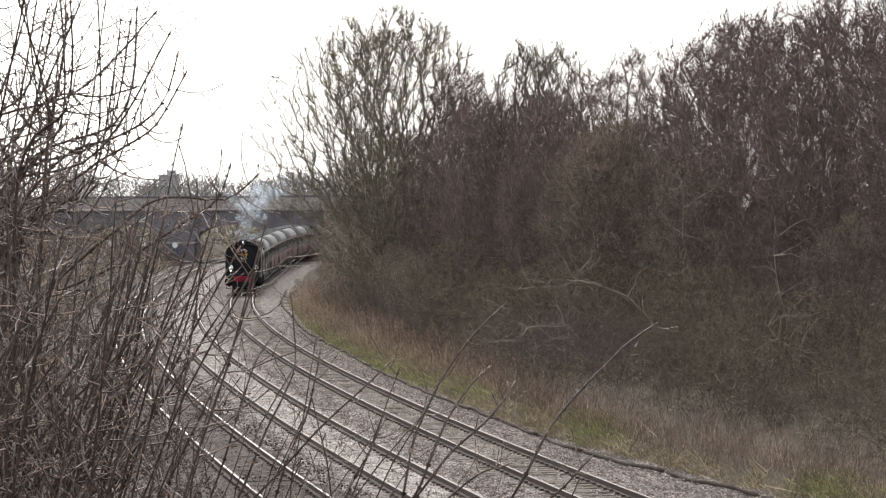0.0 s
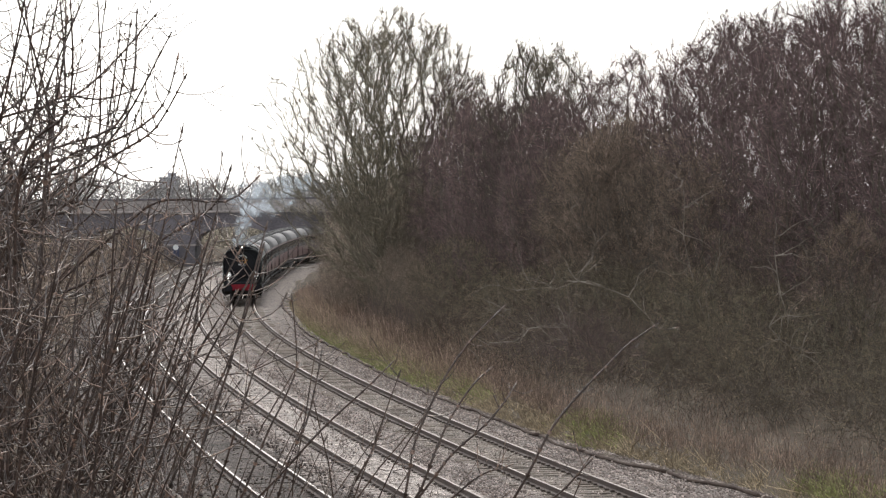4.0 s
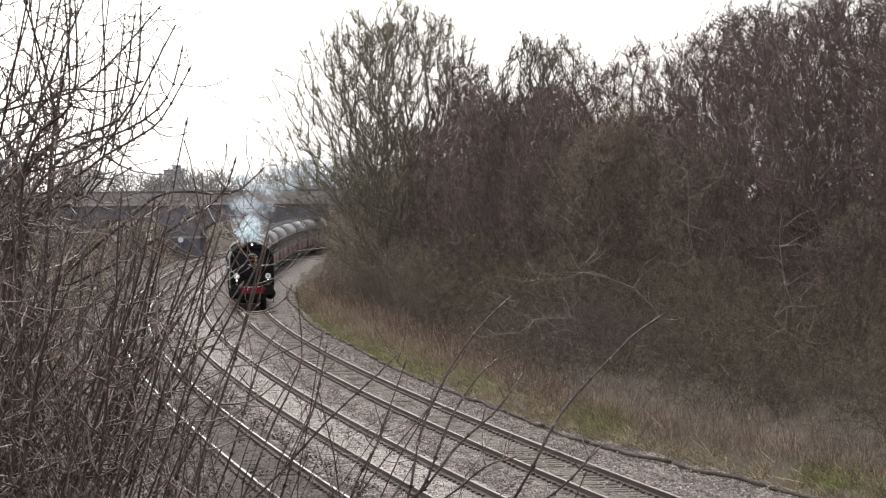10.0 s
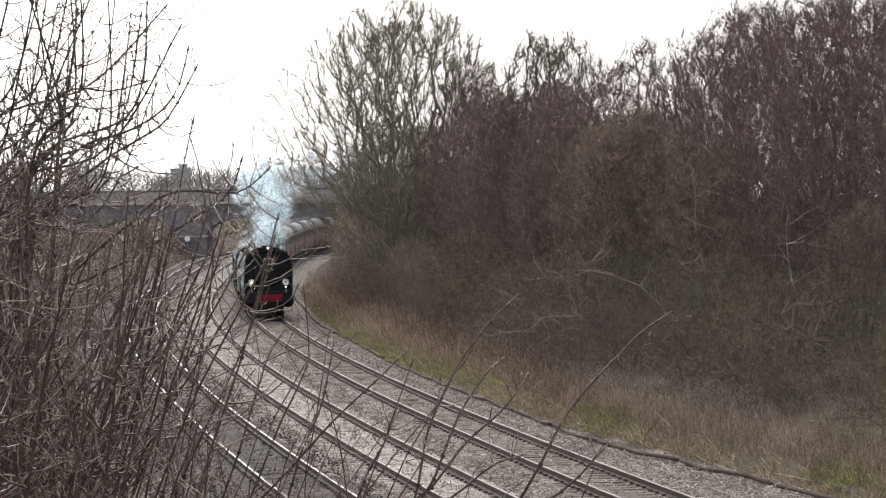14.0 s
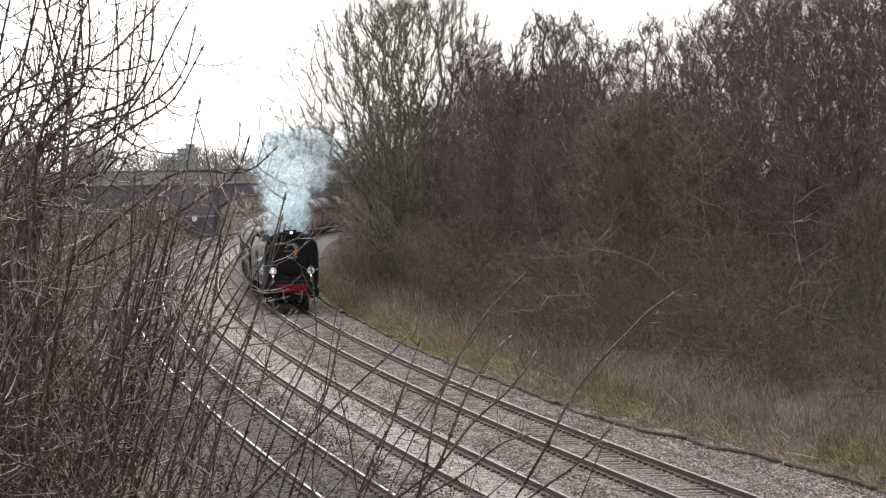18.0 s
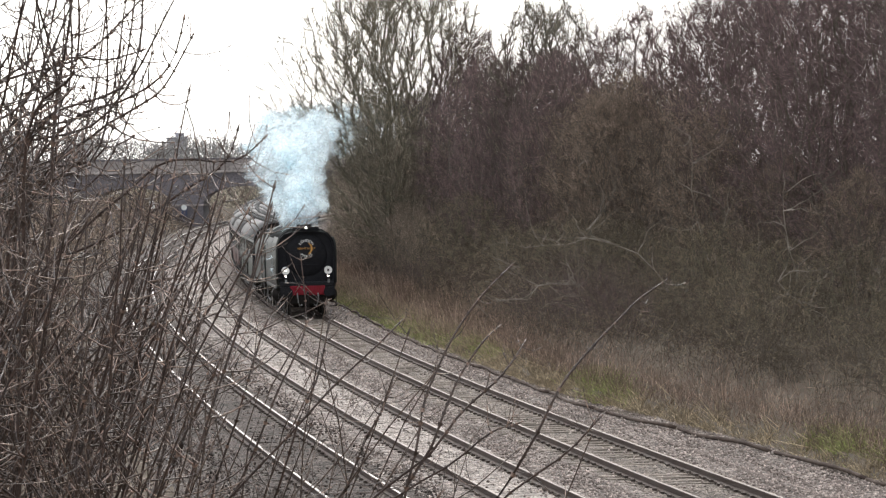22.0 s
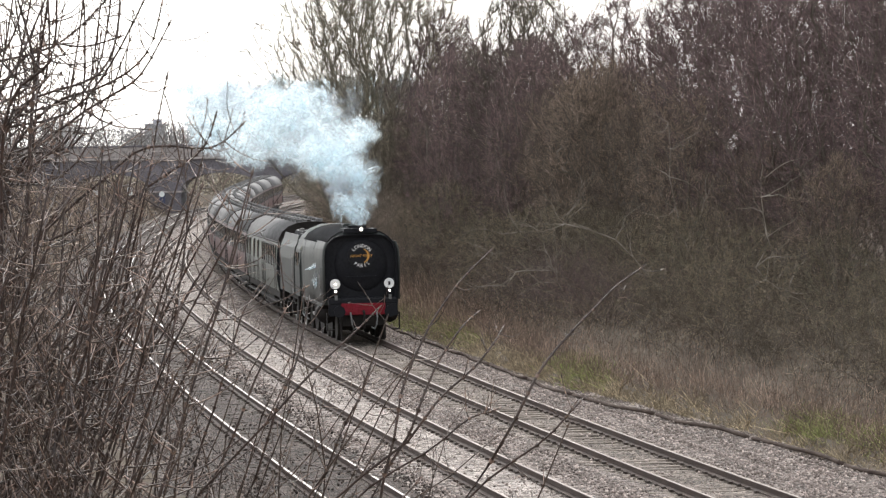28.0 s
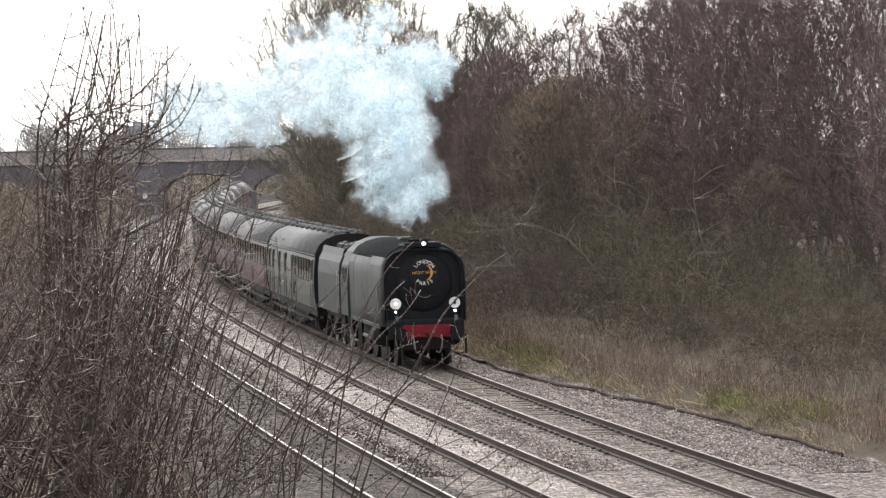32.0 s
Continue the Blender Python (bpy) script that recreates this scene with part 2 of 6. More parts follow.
SOOT = material("sooty_casing_top", (0.034, 0.034, 0.036), 0.9, spec=0.02, second=(0.03, 0.03, 0.03), third=(0.013, 0.013, 0.014), scale=1.5, fine=9, bump=0.05)
BLACK = material("sooty_black", (0.013, 0.013, 0.016), 0.65, spec=0.12, second=(0.018, 0.018, 0.02), third=(0.01, 0.01, 0.011), scale=2, fine=12, bump=0.05)
FRAME_BLACK = material("oily_black_underframe", (0.016, 0.014, 0.013), 0.7, spec=0.15, second=(0.028, 0.023, 0.02), scale=2, fine=12, bump=0.1)
RED = material("red_buffer_beam", (0.23, 0.012, 0.03), 0.55, spec=0.2, second=(0.18, 0.01, 0.014), scale=3, fine=20, bump=0.02)
WHITE = material("white_enamel", (0.8, 0.8, 0.78), 0.4, second=(0.7, 0.7, 0.68), third=(0.6, 0.6, 0.57), scale=3, fine=20, bump=0.02)
GOLD = material("gold_paint", (0.65, 0.32, 0.06), 0.45, second=(0.5, 0.25, 0.05), scale=3, fine=20, bump=0.02)
STEEL = material("bright_steel", (0.42, 0.41, 0.4), 0.35, metal=0.9, second=(0.3, 0.29, 0.28), scale=3, fine=20, bump=0.05)
PIPE_GREY = material("grey_pipework", (0.2, 0.2, 0.195), 0.6, spec=0.2, second=(0.13, 0.13, 0.125), scale=3, fine=20, bump=0.05)
# coach paints and roof are lightened to hold haze and sky reflection
COACH_GREEN = material("dull_green_coach_paint", (0.14, 0.148, 0.13), 0.45, spec=0.3, second=(0.12, 0.126, 0.112), scale=1, fine=8, bump=0.02)
COACH_MAROON = material("maroon_coach_paint", (0.165, 0.092, 0.09), 0.45, spec=0.3, second=(0.135, 0.076, 0.074), scale=1, fine=8, bump=0.02)
ROOF_GREY = material("grey_coach_roof", (0.165, 0.16, 0.156), 0.7, spec=0.25, second=(0.125, 0.121, 0.118), scale=0.8, fine=6, bump=0.05)
GLASS = material("coach_window_glass", (0.02, 0.022, 0.025), 0.08, second=(0.03, 0.03, 0.033), scale=1, fine=5, bump=0, spec=0.6)
BLIND = material("pale_blind", (0.2, 0.2, 0.19), 0.8, second=(0.14, 0.14, 0.13), bump=0.02)
CREAM = material("cream_window_frame", (0.35, 0.33, 0.28), 0.5, bump=0.02)
COAL = material("coal", (0.015, 0.015, 0.016), 0.5, scale=5, fine=12, bump=0.8)
LAMP_GLOW = glow("lit_lamp_lens", (1.0, 0.93, 0.82), 3.5)
SMOKE = smoke_material("white_steam", (0.87, 0.968, 1.0), 0.72)
SMOKE_DARK = smoke_material("thin_grey_smoke", (0.62, 0.68, 0.73), 0.26)
# distance haze is put into the pale greys of woods, far wall and brick
HAZED_WOODS = material("distant_woods", (0.5, 0.48, 0.46), 0.95, second=(0.4, 0.385, 0.37), scale=0.1, fine=1, bump=0, spec=0.05, island=0.25)
BLUE_SIGN = material("dull_blue_enamel", (0.06, 0.07, 0.13), 0.4, bump=0)
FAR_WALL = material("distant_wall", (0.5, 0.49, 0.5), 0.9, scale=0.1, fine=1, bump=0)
HAZED_FAR_BRICK = material("haze_pale_brick", (0.48, 0.47, 0.5), 0.9, scale=0.1, fine=1, bump=0)
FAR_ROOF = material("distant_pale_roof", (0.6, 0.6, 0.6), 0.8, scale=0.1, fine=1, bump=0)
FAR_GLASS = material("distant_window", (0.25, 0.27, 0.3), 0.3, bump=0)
CONDUIT = material("rusty_brown_pipe", (0.045, 0.03, 0.025), 0.9, second=(0.11, 0.085, 0.07), scale=1.5, fine=20, bump=0.1, spec=0.1)


# ---- mesh building ----
class Geo:
    """Collects vertices and faces for one mesh."""

    def __init__(self):
        self.v, self.f = [], []

    def add(self, verts, faces):
        k = len(self.v)
        self.v += [tuple(p) for p in verts]
        self.f += [tuple(i + k for i in f) for f in faces]
        return self

    def box(self, x, y, z, sx, sy, sz, b=0.0):
        """A box about (x, y, z), with its edges cut off by b."""
        hx, hy, hz = sx / 2, sy / 2, sz / 2
        if b <= 0:
            p = [(x + i * hx, y + j * hy, z + k * hz) for i in (-1, 1) for j in (-1, 1) for k in (-1, 1)]
            return self.add(p, [(0, 1, 3, 2), (4, 6, 7, 5), (0, 4, 5, 1), (2, 3, 7, 6), (0, 2, 6, 4), (1, 5, 7, 3)])
        bm = bmesh.new()
        bmesh.ops.create_cube(bm, size=1)
        bmesh.ops.scale(bm, vec=(sx, sy, sz), verts=bm.verts)
        bmesh.ops.bevel(bm, geom=bm.edges[:], offset=b, segments=1, affect="EDGES")
        bm.verts.index_update()
        self.add([(v.co.x + x, v.co.y + y, v.co.z + z) for v in bm.verts], [[v.index for v in f.verts] for f in bm.faces])
        bm.free()
        return self

    def loft(self, rings, closed=True, caps=True):
        n = len(rings[0])
        v = [p for r in rings for p in r]
        f = []
        m = n if closed else n - 1
        for a in range(len(rings) - 1):
            for i in range(m):
                j = (i + 1) % n
                f.append((a * n + i, a * n + j, (a + 1) * n + j, (a + 1) * n + i))
        if caps and closed:
            f += [tuple(range(n))[::-1], tuple(range((len(rings) - 1) * n, len(rings) * n))]
        return self.add(v, f)

    def tube(self, path, radii, n=6, caps=True):
        path = [Vector(p) for p in path]
        if not hasattr(radii, "__len__"):
            radii = [radii] * len(path)
        rings = []
        for i, p in enumerate(path):
            d = (path[min(i + 1, len(path) - 1)] - path[max(i - 1, 0)]).normalized()
            a = d.cross(Vector((0, 0, 1)) if abs(d.z) < 0.9 else Vector((1, 0, 0))).normalized()
            c = d.cross(a)
            rings.append([tuple(p + (a * math.cos(6.28319 * k / n) + c * math.sin(6.28319 * k / n)) * radii[i]) for k in range(n)])
        return self.loft(rings, True, caps)

    def sphere(self, x, y, z, r, n=8, m=5, squash=(1, 1, 1)):
        rings = []
        for a in range(m + 1):
            t = math.pi * a / m
            rr = max(math.sin(t), 0.02) * r
            rings.append([(x + rr * math.cos(6.28319 * k / n) * squash[0], y + rr * math.sin(6.28319 * k / n) * squash[1],
                           z + math.cos(t) * r * squash[2]) for k in range(n)])
        return self.loft(rings)

    def mesh(self, name, mat, smooth=False):
        me = bpy.data.meshes.new(name)
        me.from_pydata(self.v, [], self.f)
        me.materials.append(mat)
        me.update()
        if smooth:
            me.polygons.foreach_set("use_smooth", [True] * len(me.polygons))
        return me


def thing(name, label, category, group="", kind="", at=None):
    ob = new(name)
    ob.empty_display_size = 0.3
    if at is not None:
        ob.matrix_basis = at
    return tagged(ob, label, category, group, kind)


def part(name, geo, mat, parent, label="", smooth=False, at=None):
    me = geo if isinstance(geo, bpy.types.Mesh) else geo.mesh(name, mat, smooth)
    ob = new(name, me)
    ob.parent = parent
    if at is not None:
        ob.matrix_basis = at
    return tagged(ob, label)


def solid(name, geo, mat, label, category, group="", kind="", smooth=False, at=None):
    ob = new(name, geo if isinstance(geo, bpy.types.Mesh) else geo.mesh(name, mat, smooth))
    if at is not None:
        ob.matrix_basis = at
    return tagged(ob, label, category, group, kind)


def sticks(name, starts, ends, r0, r1, mat, sides=3):
    """One mesh of many thin tapered sticks."""
    a, b = np.asarray(starts, float), np.asarray(ends, float)
    n = len(a)
    r0, r1 = np.broadcast_to(r0, n), np.broadcast_to(r1, n)
    d = b - a
    d /= np.maximum(np.linalg.norm(d, axis=1), 1e-6)[:, None]
    ref = np.where(np.abs(d[:, 2:3]) < 0.9, (0.0, 0.0, 1.0), (1.0, 0.0, 0.0))
    u = np.cross(d, ref)
    u /= np.linalg.norm(u, axis=1)[:, None]
    w = np.cross(d, u)
    v = np.empty((n, 2 * sides, 3))
    for k in range(sides):
        c, s = math.cos(2 * math.pi * k / sides), math.sin(2 * math.pi * k / sides)
        o = u * c + w * s
        v[:, k], v[:, sides + k] = a + o * r0[:, None], b + o * r1[:, None]
    base = (np.arange(n) * 2 * sides)[:, None, None]
    q = np.array([(k, (k + 1) % sides, sides + (k + 1) % sides, sides + k) for k in range(sides)])[None]
    faces = (base + q).reshape(-1, 4)
    me = bpy.data.meshes.new(name)
    me.vertices.add(n * 2 * sides)
    me.vertices.foreach_set("co", v.ravel())
    me.loops.add(len(faces) * 4)
    me.loops.foreach_set("vertex_index", faces.ravel())
    me.polygons.add(len(faces))
    me.polygons.foreach_set("loop_start", np.arange(len(faces)) * 4)
    me.materials.append(mat)
    me.update(calc_edges=True)
    me.polygons.foreach_set("use_smooth", np.ones(len(faces), bool))
    return me


# ---- the line of the track: arc length s from near to far, o metres to its right ----
STEP = 0.5
S_MIN, S_MAX = -200.0, 2400.0
_s = np.arange(S_MIN, S_MAX, STEP)
_u = np.clip((_s - 150) / 100, -1.5, 1.6)
_k = (0.58008 + 0.09431 * _u - 0.01752 * _u ** 2 - 0.05801 * _u ** 3) / 1000
_th = np.concatenate([[0], np.cumsum((_k[1:] + _k[:-1]) / 2 * STEP)])
_i0 = int(-S_MIN / STEP)
_th += -0.17009 - _th[_i0]
_x = np.concatenate([[0], np.cumsum((np.sin(_th[1:]) + np.sin(_th[:-1])) / 2 * STEP)])
_y = np.concatenate([[0], np.cumsum((np.cos(_th[1:]) + np.cos(_th[:-1])) / 2 * STEP)])
_x += 9.73443 - _x[_i0]
_y += 44.26019 - _y[_i0]


def smooth01(a):
    a = np.clip(a, 0, 1)
    return a * a * (3 - 2 * a)


def rise(s):
    """The line climbs gently towards the bridge."""
    return 0.6 * smooth01((np.asarray(s, float) - 235) / 120)


def track_at(s, o=0.0):
    """x, y and heading (radians, from +y towards +x) of the line at s, o metres to the right."""
    x, y, t = np.interp(s, _s, _x), np.interp(s, _s, _y), np.interp(s, _s, _th)
    return x + o * np.cos(t), y - o * np.sin(t), t


def spot(s, o, z=0.0):
    x, y, _ = track_at(s, o)
    return Vector((float(x), float(y), float(z + rise(s))))


def offset2(s):
    return -3.61 - 1.9 * smooth01((np.asarray(s, float) - 225) / 150)


def offset3(s):
    return -6.9 - 2.2 * smooth01((np.asarray(s, float) - 215) / 150)


OFFSETS = (lambda s: 0.0 * np.asarray(s, float), offset2, offset3)


def bank_edge(s):
    """Where the grass begins on the right."""
    return 3.5 + 1.4 * smooth01((70 - np.asarray(s, float)) / 30)


def ground_z(s, o):
    s, o = np.asarray(s, float), np.asarray(o, float)
    left_end = offset3(s) - 2.0
    z = np.full(np.broadcast(s, o).shape, -0.186)
    z = np.where(o > 1.9, -0.186 - 0.24 * smooth01((o - 1.9) / 1.0), z)
    z = np.where(o < left_end, -0.186 - 0.3 * smooth01((left_end - o) / 1.0), z)
    e = bank_edge(s)
    right = 4.6 * (1 - np.exp(-np.maximum(o - e, 0) * 0.32 / 4.6)) + 0.12 * np.maximum(0, np.minimum(o - e, 1))
    z = z + right
    hl = 1.2 + 3.6 * smooth01((75 - s) / 90)
    left = hl * smooth01((left_end - 1.6 - o) / (2.2 * hl))
    z = z + left
    return z + rise(s)


def ground_spot(s, o, sink=0.0):
    x, y, _ = track_at(s, o)
    return Vector((float(x), float(y), float(ground_z(s, o)) - sink))


def to_line(x, y):
    """s and o of a place near the line."""
    i = int(np.argmin((_x - x) ** 2 + (_y - y) ** 2))
    return float(_s[i]), float((x - _x[i]) * math.cos(_th[i]) - (y - _y[i]) * math.sin(_th[i]))


def at_place(x, y, sink=0.0):
    s, o = to_line(x, y)
    return Vector((x, y, float(ground_z(s, o)) - sink))


# ---- ground: one sheet that reaches the horizon ----
def build_ground():
    ss = np.concatenate([np.arange(-200, 20, 8), np.arange(20, 260, 2.5), np.arange(260, 520, 8), np.linspace(520, 2380, 25)])
    oo = np.concatenate([-np.geomspace(900, 45, 14), np.arange(-42, -14, 2.0), np.arange(-14, 14, 0.25), np.arange(14, 40, 2.0), np.geomspace(42, 900, 14)])
    sg, og = np.meshgrid(ss, oo, indexing="ij")
    x, y, _ = track_at(sg, og)
    z = ground_z(sg, og)
    rough = np.random.RandomState(4).normal(0, 1, z.shape)
    z = z + rough * np.where((og > bank_edge(sg)) | (og < offset3(sg) - 3.5), 0.06, 0.012)
    ni, nj = sg.shape
    verts = np.stack([x, y, z], -1).reshape(-1, 3)
    idx = np.arange(ni * nj).reshape(ni, nj)
    faces = np.stack([idx[:-1, :-1], idx[1:, :-1], idx[1:, 1:], idx[:-1, 1:]], -1).reshape(-1, 4)
    me = bpy.data.meshes.new("ground")
    me.from_pydata(verts.tolist(), [], faces.tolist())
    me.materials.append(BALLAST)
    me.materials.append(GRASS_SOIL)
    me.materials.append(OLD_BALLAST)
    me.materials.append(BROWN_BALLAST)
    me.materials.append(CLEAN_BALLAST)
    so, oc = (sg[:-1, :-1] + sg[1:, 1:]) / 2, (og[:-1, :-1] + og[1:, 1:]) / 2
    wob = np.random.RandomState(5).uniform(-0.4, 0.4, so.shape)
    bankish = (oc > bank_edge(so) - 0.3 + wob) | (oc < offset3(so) - 3.2 + wob)
    old = (oc < offset3(so) + 1.35 + wob * 0.5) & ~bankish
    me.polygons.foreach_set("material_index", (bankish + 2 * old + 3 * (np.abs(oc) < 0.95) + 4 * (np.abs(oc - offset2(so)) < 0.7)).ravel().astype(np.int32))
    me.polygons.foreach_set("use_smooth", np.ones(len(faces), bool))
    me.update()
    solid("ground", me, None, "stone ballast trackbed between grassy winter banks", "ground", kind="structure")


build_ground()


# ---- tracks ----
def sweep(profile, s_list, off, z0=0.0):
    """A profile of (sideways, up) carried along the line."""
    rings = []
    for s in s_list:
        o = float(off(s))
        x, y, t = track_at(s, 0)
        r = float(rise(s))
        rings.append([(float(x + (o + a) * math.cos(t)), float(y - (o + a) * math.sin(t)), r + z0 + b) for a, b in profile])
    return rings


RAIL_LOW = [(-0.07, -0.16), (0.07, -0.16), (0.07, -0.145), (0.012, -0.12), (0.012, -0.045), (0.035, -0.035), (0.035, -0.006), (-0.035, -0.006), (-0.035, -0.035), (-0.012, -0.045), (-0.012, -0.12), (-0.07, -0.145)]
RAIL_HEAD = [(-0.03, -0.006), (0.03, -0.006), (0.024, 0.0), (-0.024, 0.0)]
S_RAIL = list(np.arange(-60, 300, 3.0)) + list(np.arange(300, 900, 20.0))


def sleeper_mesh(name, mat, long=2.6, wide=0.25):
    g = Geo().box(0, 0, -0.225, long, wide, 0.11, 0.012)
    return g.mesh(name, mat)


def chair_mesh():
    g = Geo()
    for x in (-0.7525, 0.7525):
        for d in (-0.12, 0.12):
            g.box(x + d * 0.85, 0, -0.145, 0.08, 0.11, 0.05)
    return g.mesh("rail_chairs", CHAIR_IRON)


def build_tracks():
    sm = {0: sleeper_mesh("sleeper", WOOD_SLEEPER), 1: sleeper_mesh("sleeper", PALE_SLEEPER), 2: sleeper_mesh("sleeper", DARK_SLEEPER)}
    cm = chair_mesh()
    labels = ("rusty-sided running rails on weathered sleepers in pale ballast", "running rails on pale sleepers in clean ballast",
              "shiny running rails on dark timber sleepers in old ballast")
    rnd = random.Random(7)
    for k in range(3):
        tr = thing("railway_track", labels[k], "railway track", "running lines", "structure")
        for side in (-0.7525, 0.7525):
            off = lambda s, f=OFFSETS[k], d=side: f(s) + d
            rail = part("rail", Geo().loft(sweep(RAIL_LOW, S_RAIL, off)), RAIL_SIDE, tr, "rust-brown rail")
            part("rail_head", Geo().loft(sweep(RAIL_HEAD, S_RAIL, off)), RAIL_TOP if k == 2 else RAIL_WORN, rail, "worn running surface")
        s0 = 26.0 + 3 * k
        for i in range(290):
            s = s0 + 0.72 * i
            x, y, t = track_at(s, float(OFFSETS[k](s)))
            m = pose(float(x), float(y), float(rise(s)) + rnd.uniform(-0.024, 0.004) + (0.006, -0.012, -0.004)[k], 0, 0, -math.degrees(float(t)) + rnd.uniform(-0.8, 0.8))
            sl = part("sleeper", sm[k], None, tr, at=m)
            part("rail_chairs", cm, None, sl)


# ---- bridge across the line ----
BRIDGE_Y, BRIDGE_DEEP = 400.0, 9.0


def build_bridge():
    br = thing("road_bridge", "sooty, haze-blued brick and stone arched road bridge over the railway", "bridge", kind="structure")
    piers = [(-54.0, -51.6), (-42.3, -39.0), (-30.4, -27.0), (-18.3, -16.9), (-7.6, -5.6), (3.6, 6.0)]
    y0, y1 = BRIDGE_Y, BRIDGE_Y + BRIDGE_DEEP
    z_str, z_top, z_spring, z_crown = 6.0, 7.5, 2.4, 4.5
    for a, b in piers:
        part("pier", Geo().box((a + b) / 2, (y0 + y1) / 2, (z_spring - 0.6) / 2, b - a, BRIDGE_DEEP, z_spring + 0.6, 0.06), HAZED_BRICK, br)
        part("impost", Geo().box((a + b) / 2, (y0 + y1) / 2, z_spring + 0.09, b - a + 0.24, BRIDGE_DEEP + 0.24, 0.22, 0.04), STONE, br)
        part("spandrel", Geo().box((a + b) / 2, (y0 + y1) / 2, (z_spring + 0.2 + z_str) / 2, b - a - 0.004, BRIDGE_DEEP, z_str - z_spring - 0.2), HAZED_BRICK, br)
    for (a0, a), (b, b0) in zip(piers[:-1], piers[1:]):
        c, h = (a + b) / 2, (b - a) / 2
        n = 24
        pts = [(c - h * math.cos(math.pi * i / n), z_spring + (z_crown - z_spring) * math.sin(math.pi * i / n) ** 0.85) for i in range(n + 1)]
        g = Geo()
        for (xa, za), (xb, zb) in zip(pts[:-1], pts[1:]):
            v = [(xa, y0, za), (xb, y0, zb), (xb, y0, z_str), (xa, y0, z_str), (xa, y1, za), (xb, y1, zb), (xb, y1, z_str), (xa, y1, z_str)]
            g.add(v, [(0, 1, 2, 3), (5, 4, 7, 6), (1, 0, 4, 5), (3, 2, 6, 7)])
        part("arch", g, HAZED_BRICK, br)
        g = Geo()
        rings = []
        for i, (xa, za) in enumerate(pts):
            dx, dz = (xa - c) / h, max(0.0, (za - z_spring)) / (z_crown - z_spring)
            l = math.hypot(dx, dz) or 1
            ux, uz = dx / l, dz / l
            rings.append([(xa + ux * 0.02, y0 - 0.08, za + 0.02), (xa + ux * 0.55, y0 - 0.08, za + uz * 0.55), (xa + ux * 0.55, y0 + 0.05, za + uz * 0.55), (xa + ux * 0.02, y0 + 0.05, za + 0.02)])
        part("arch_ring", g.loft(rings), HAZED_BRICK, br)
    xa, xb = -60.0, 12.0
    part("string_course", Geo().box((xa + xb) / 2, (y0 + y1) / 2, z_str + 0.12, xb - xa, BRIDGE_DEEP + 0.5, 0.26, 0.05), STONE, br)
    for yy in (y0 + 0.25, y1 - 0.25):
        x = xa
        while x < xb:
            part("parapet_panel", Geo().box(x + 3, yy, (z_str + z_top) / 2 + 0.1, 5.99, 0.45, z_top - z_str - 0.3, 0.03), STONE, br)
            part("coping", Geo().box(x + 3, yy, z_top + 0.02, 5.97, 0.62, 0.2, 0.04), HAZED_BRICK, br)
            x += 6
    part("deck", Geo().box((xa + xb) / 2, (y0 + y1) / 2, z_str + 0.3, xb - xa, BRIDGE_DEEP - 1.2, 0.1), BALLAST, br)


build_bridge()


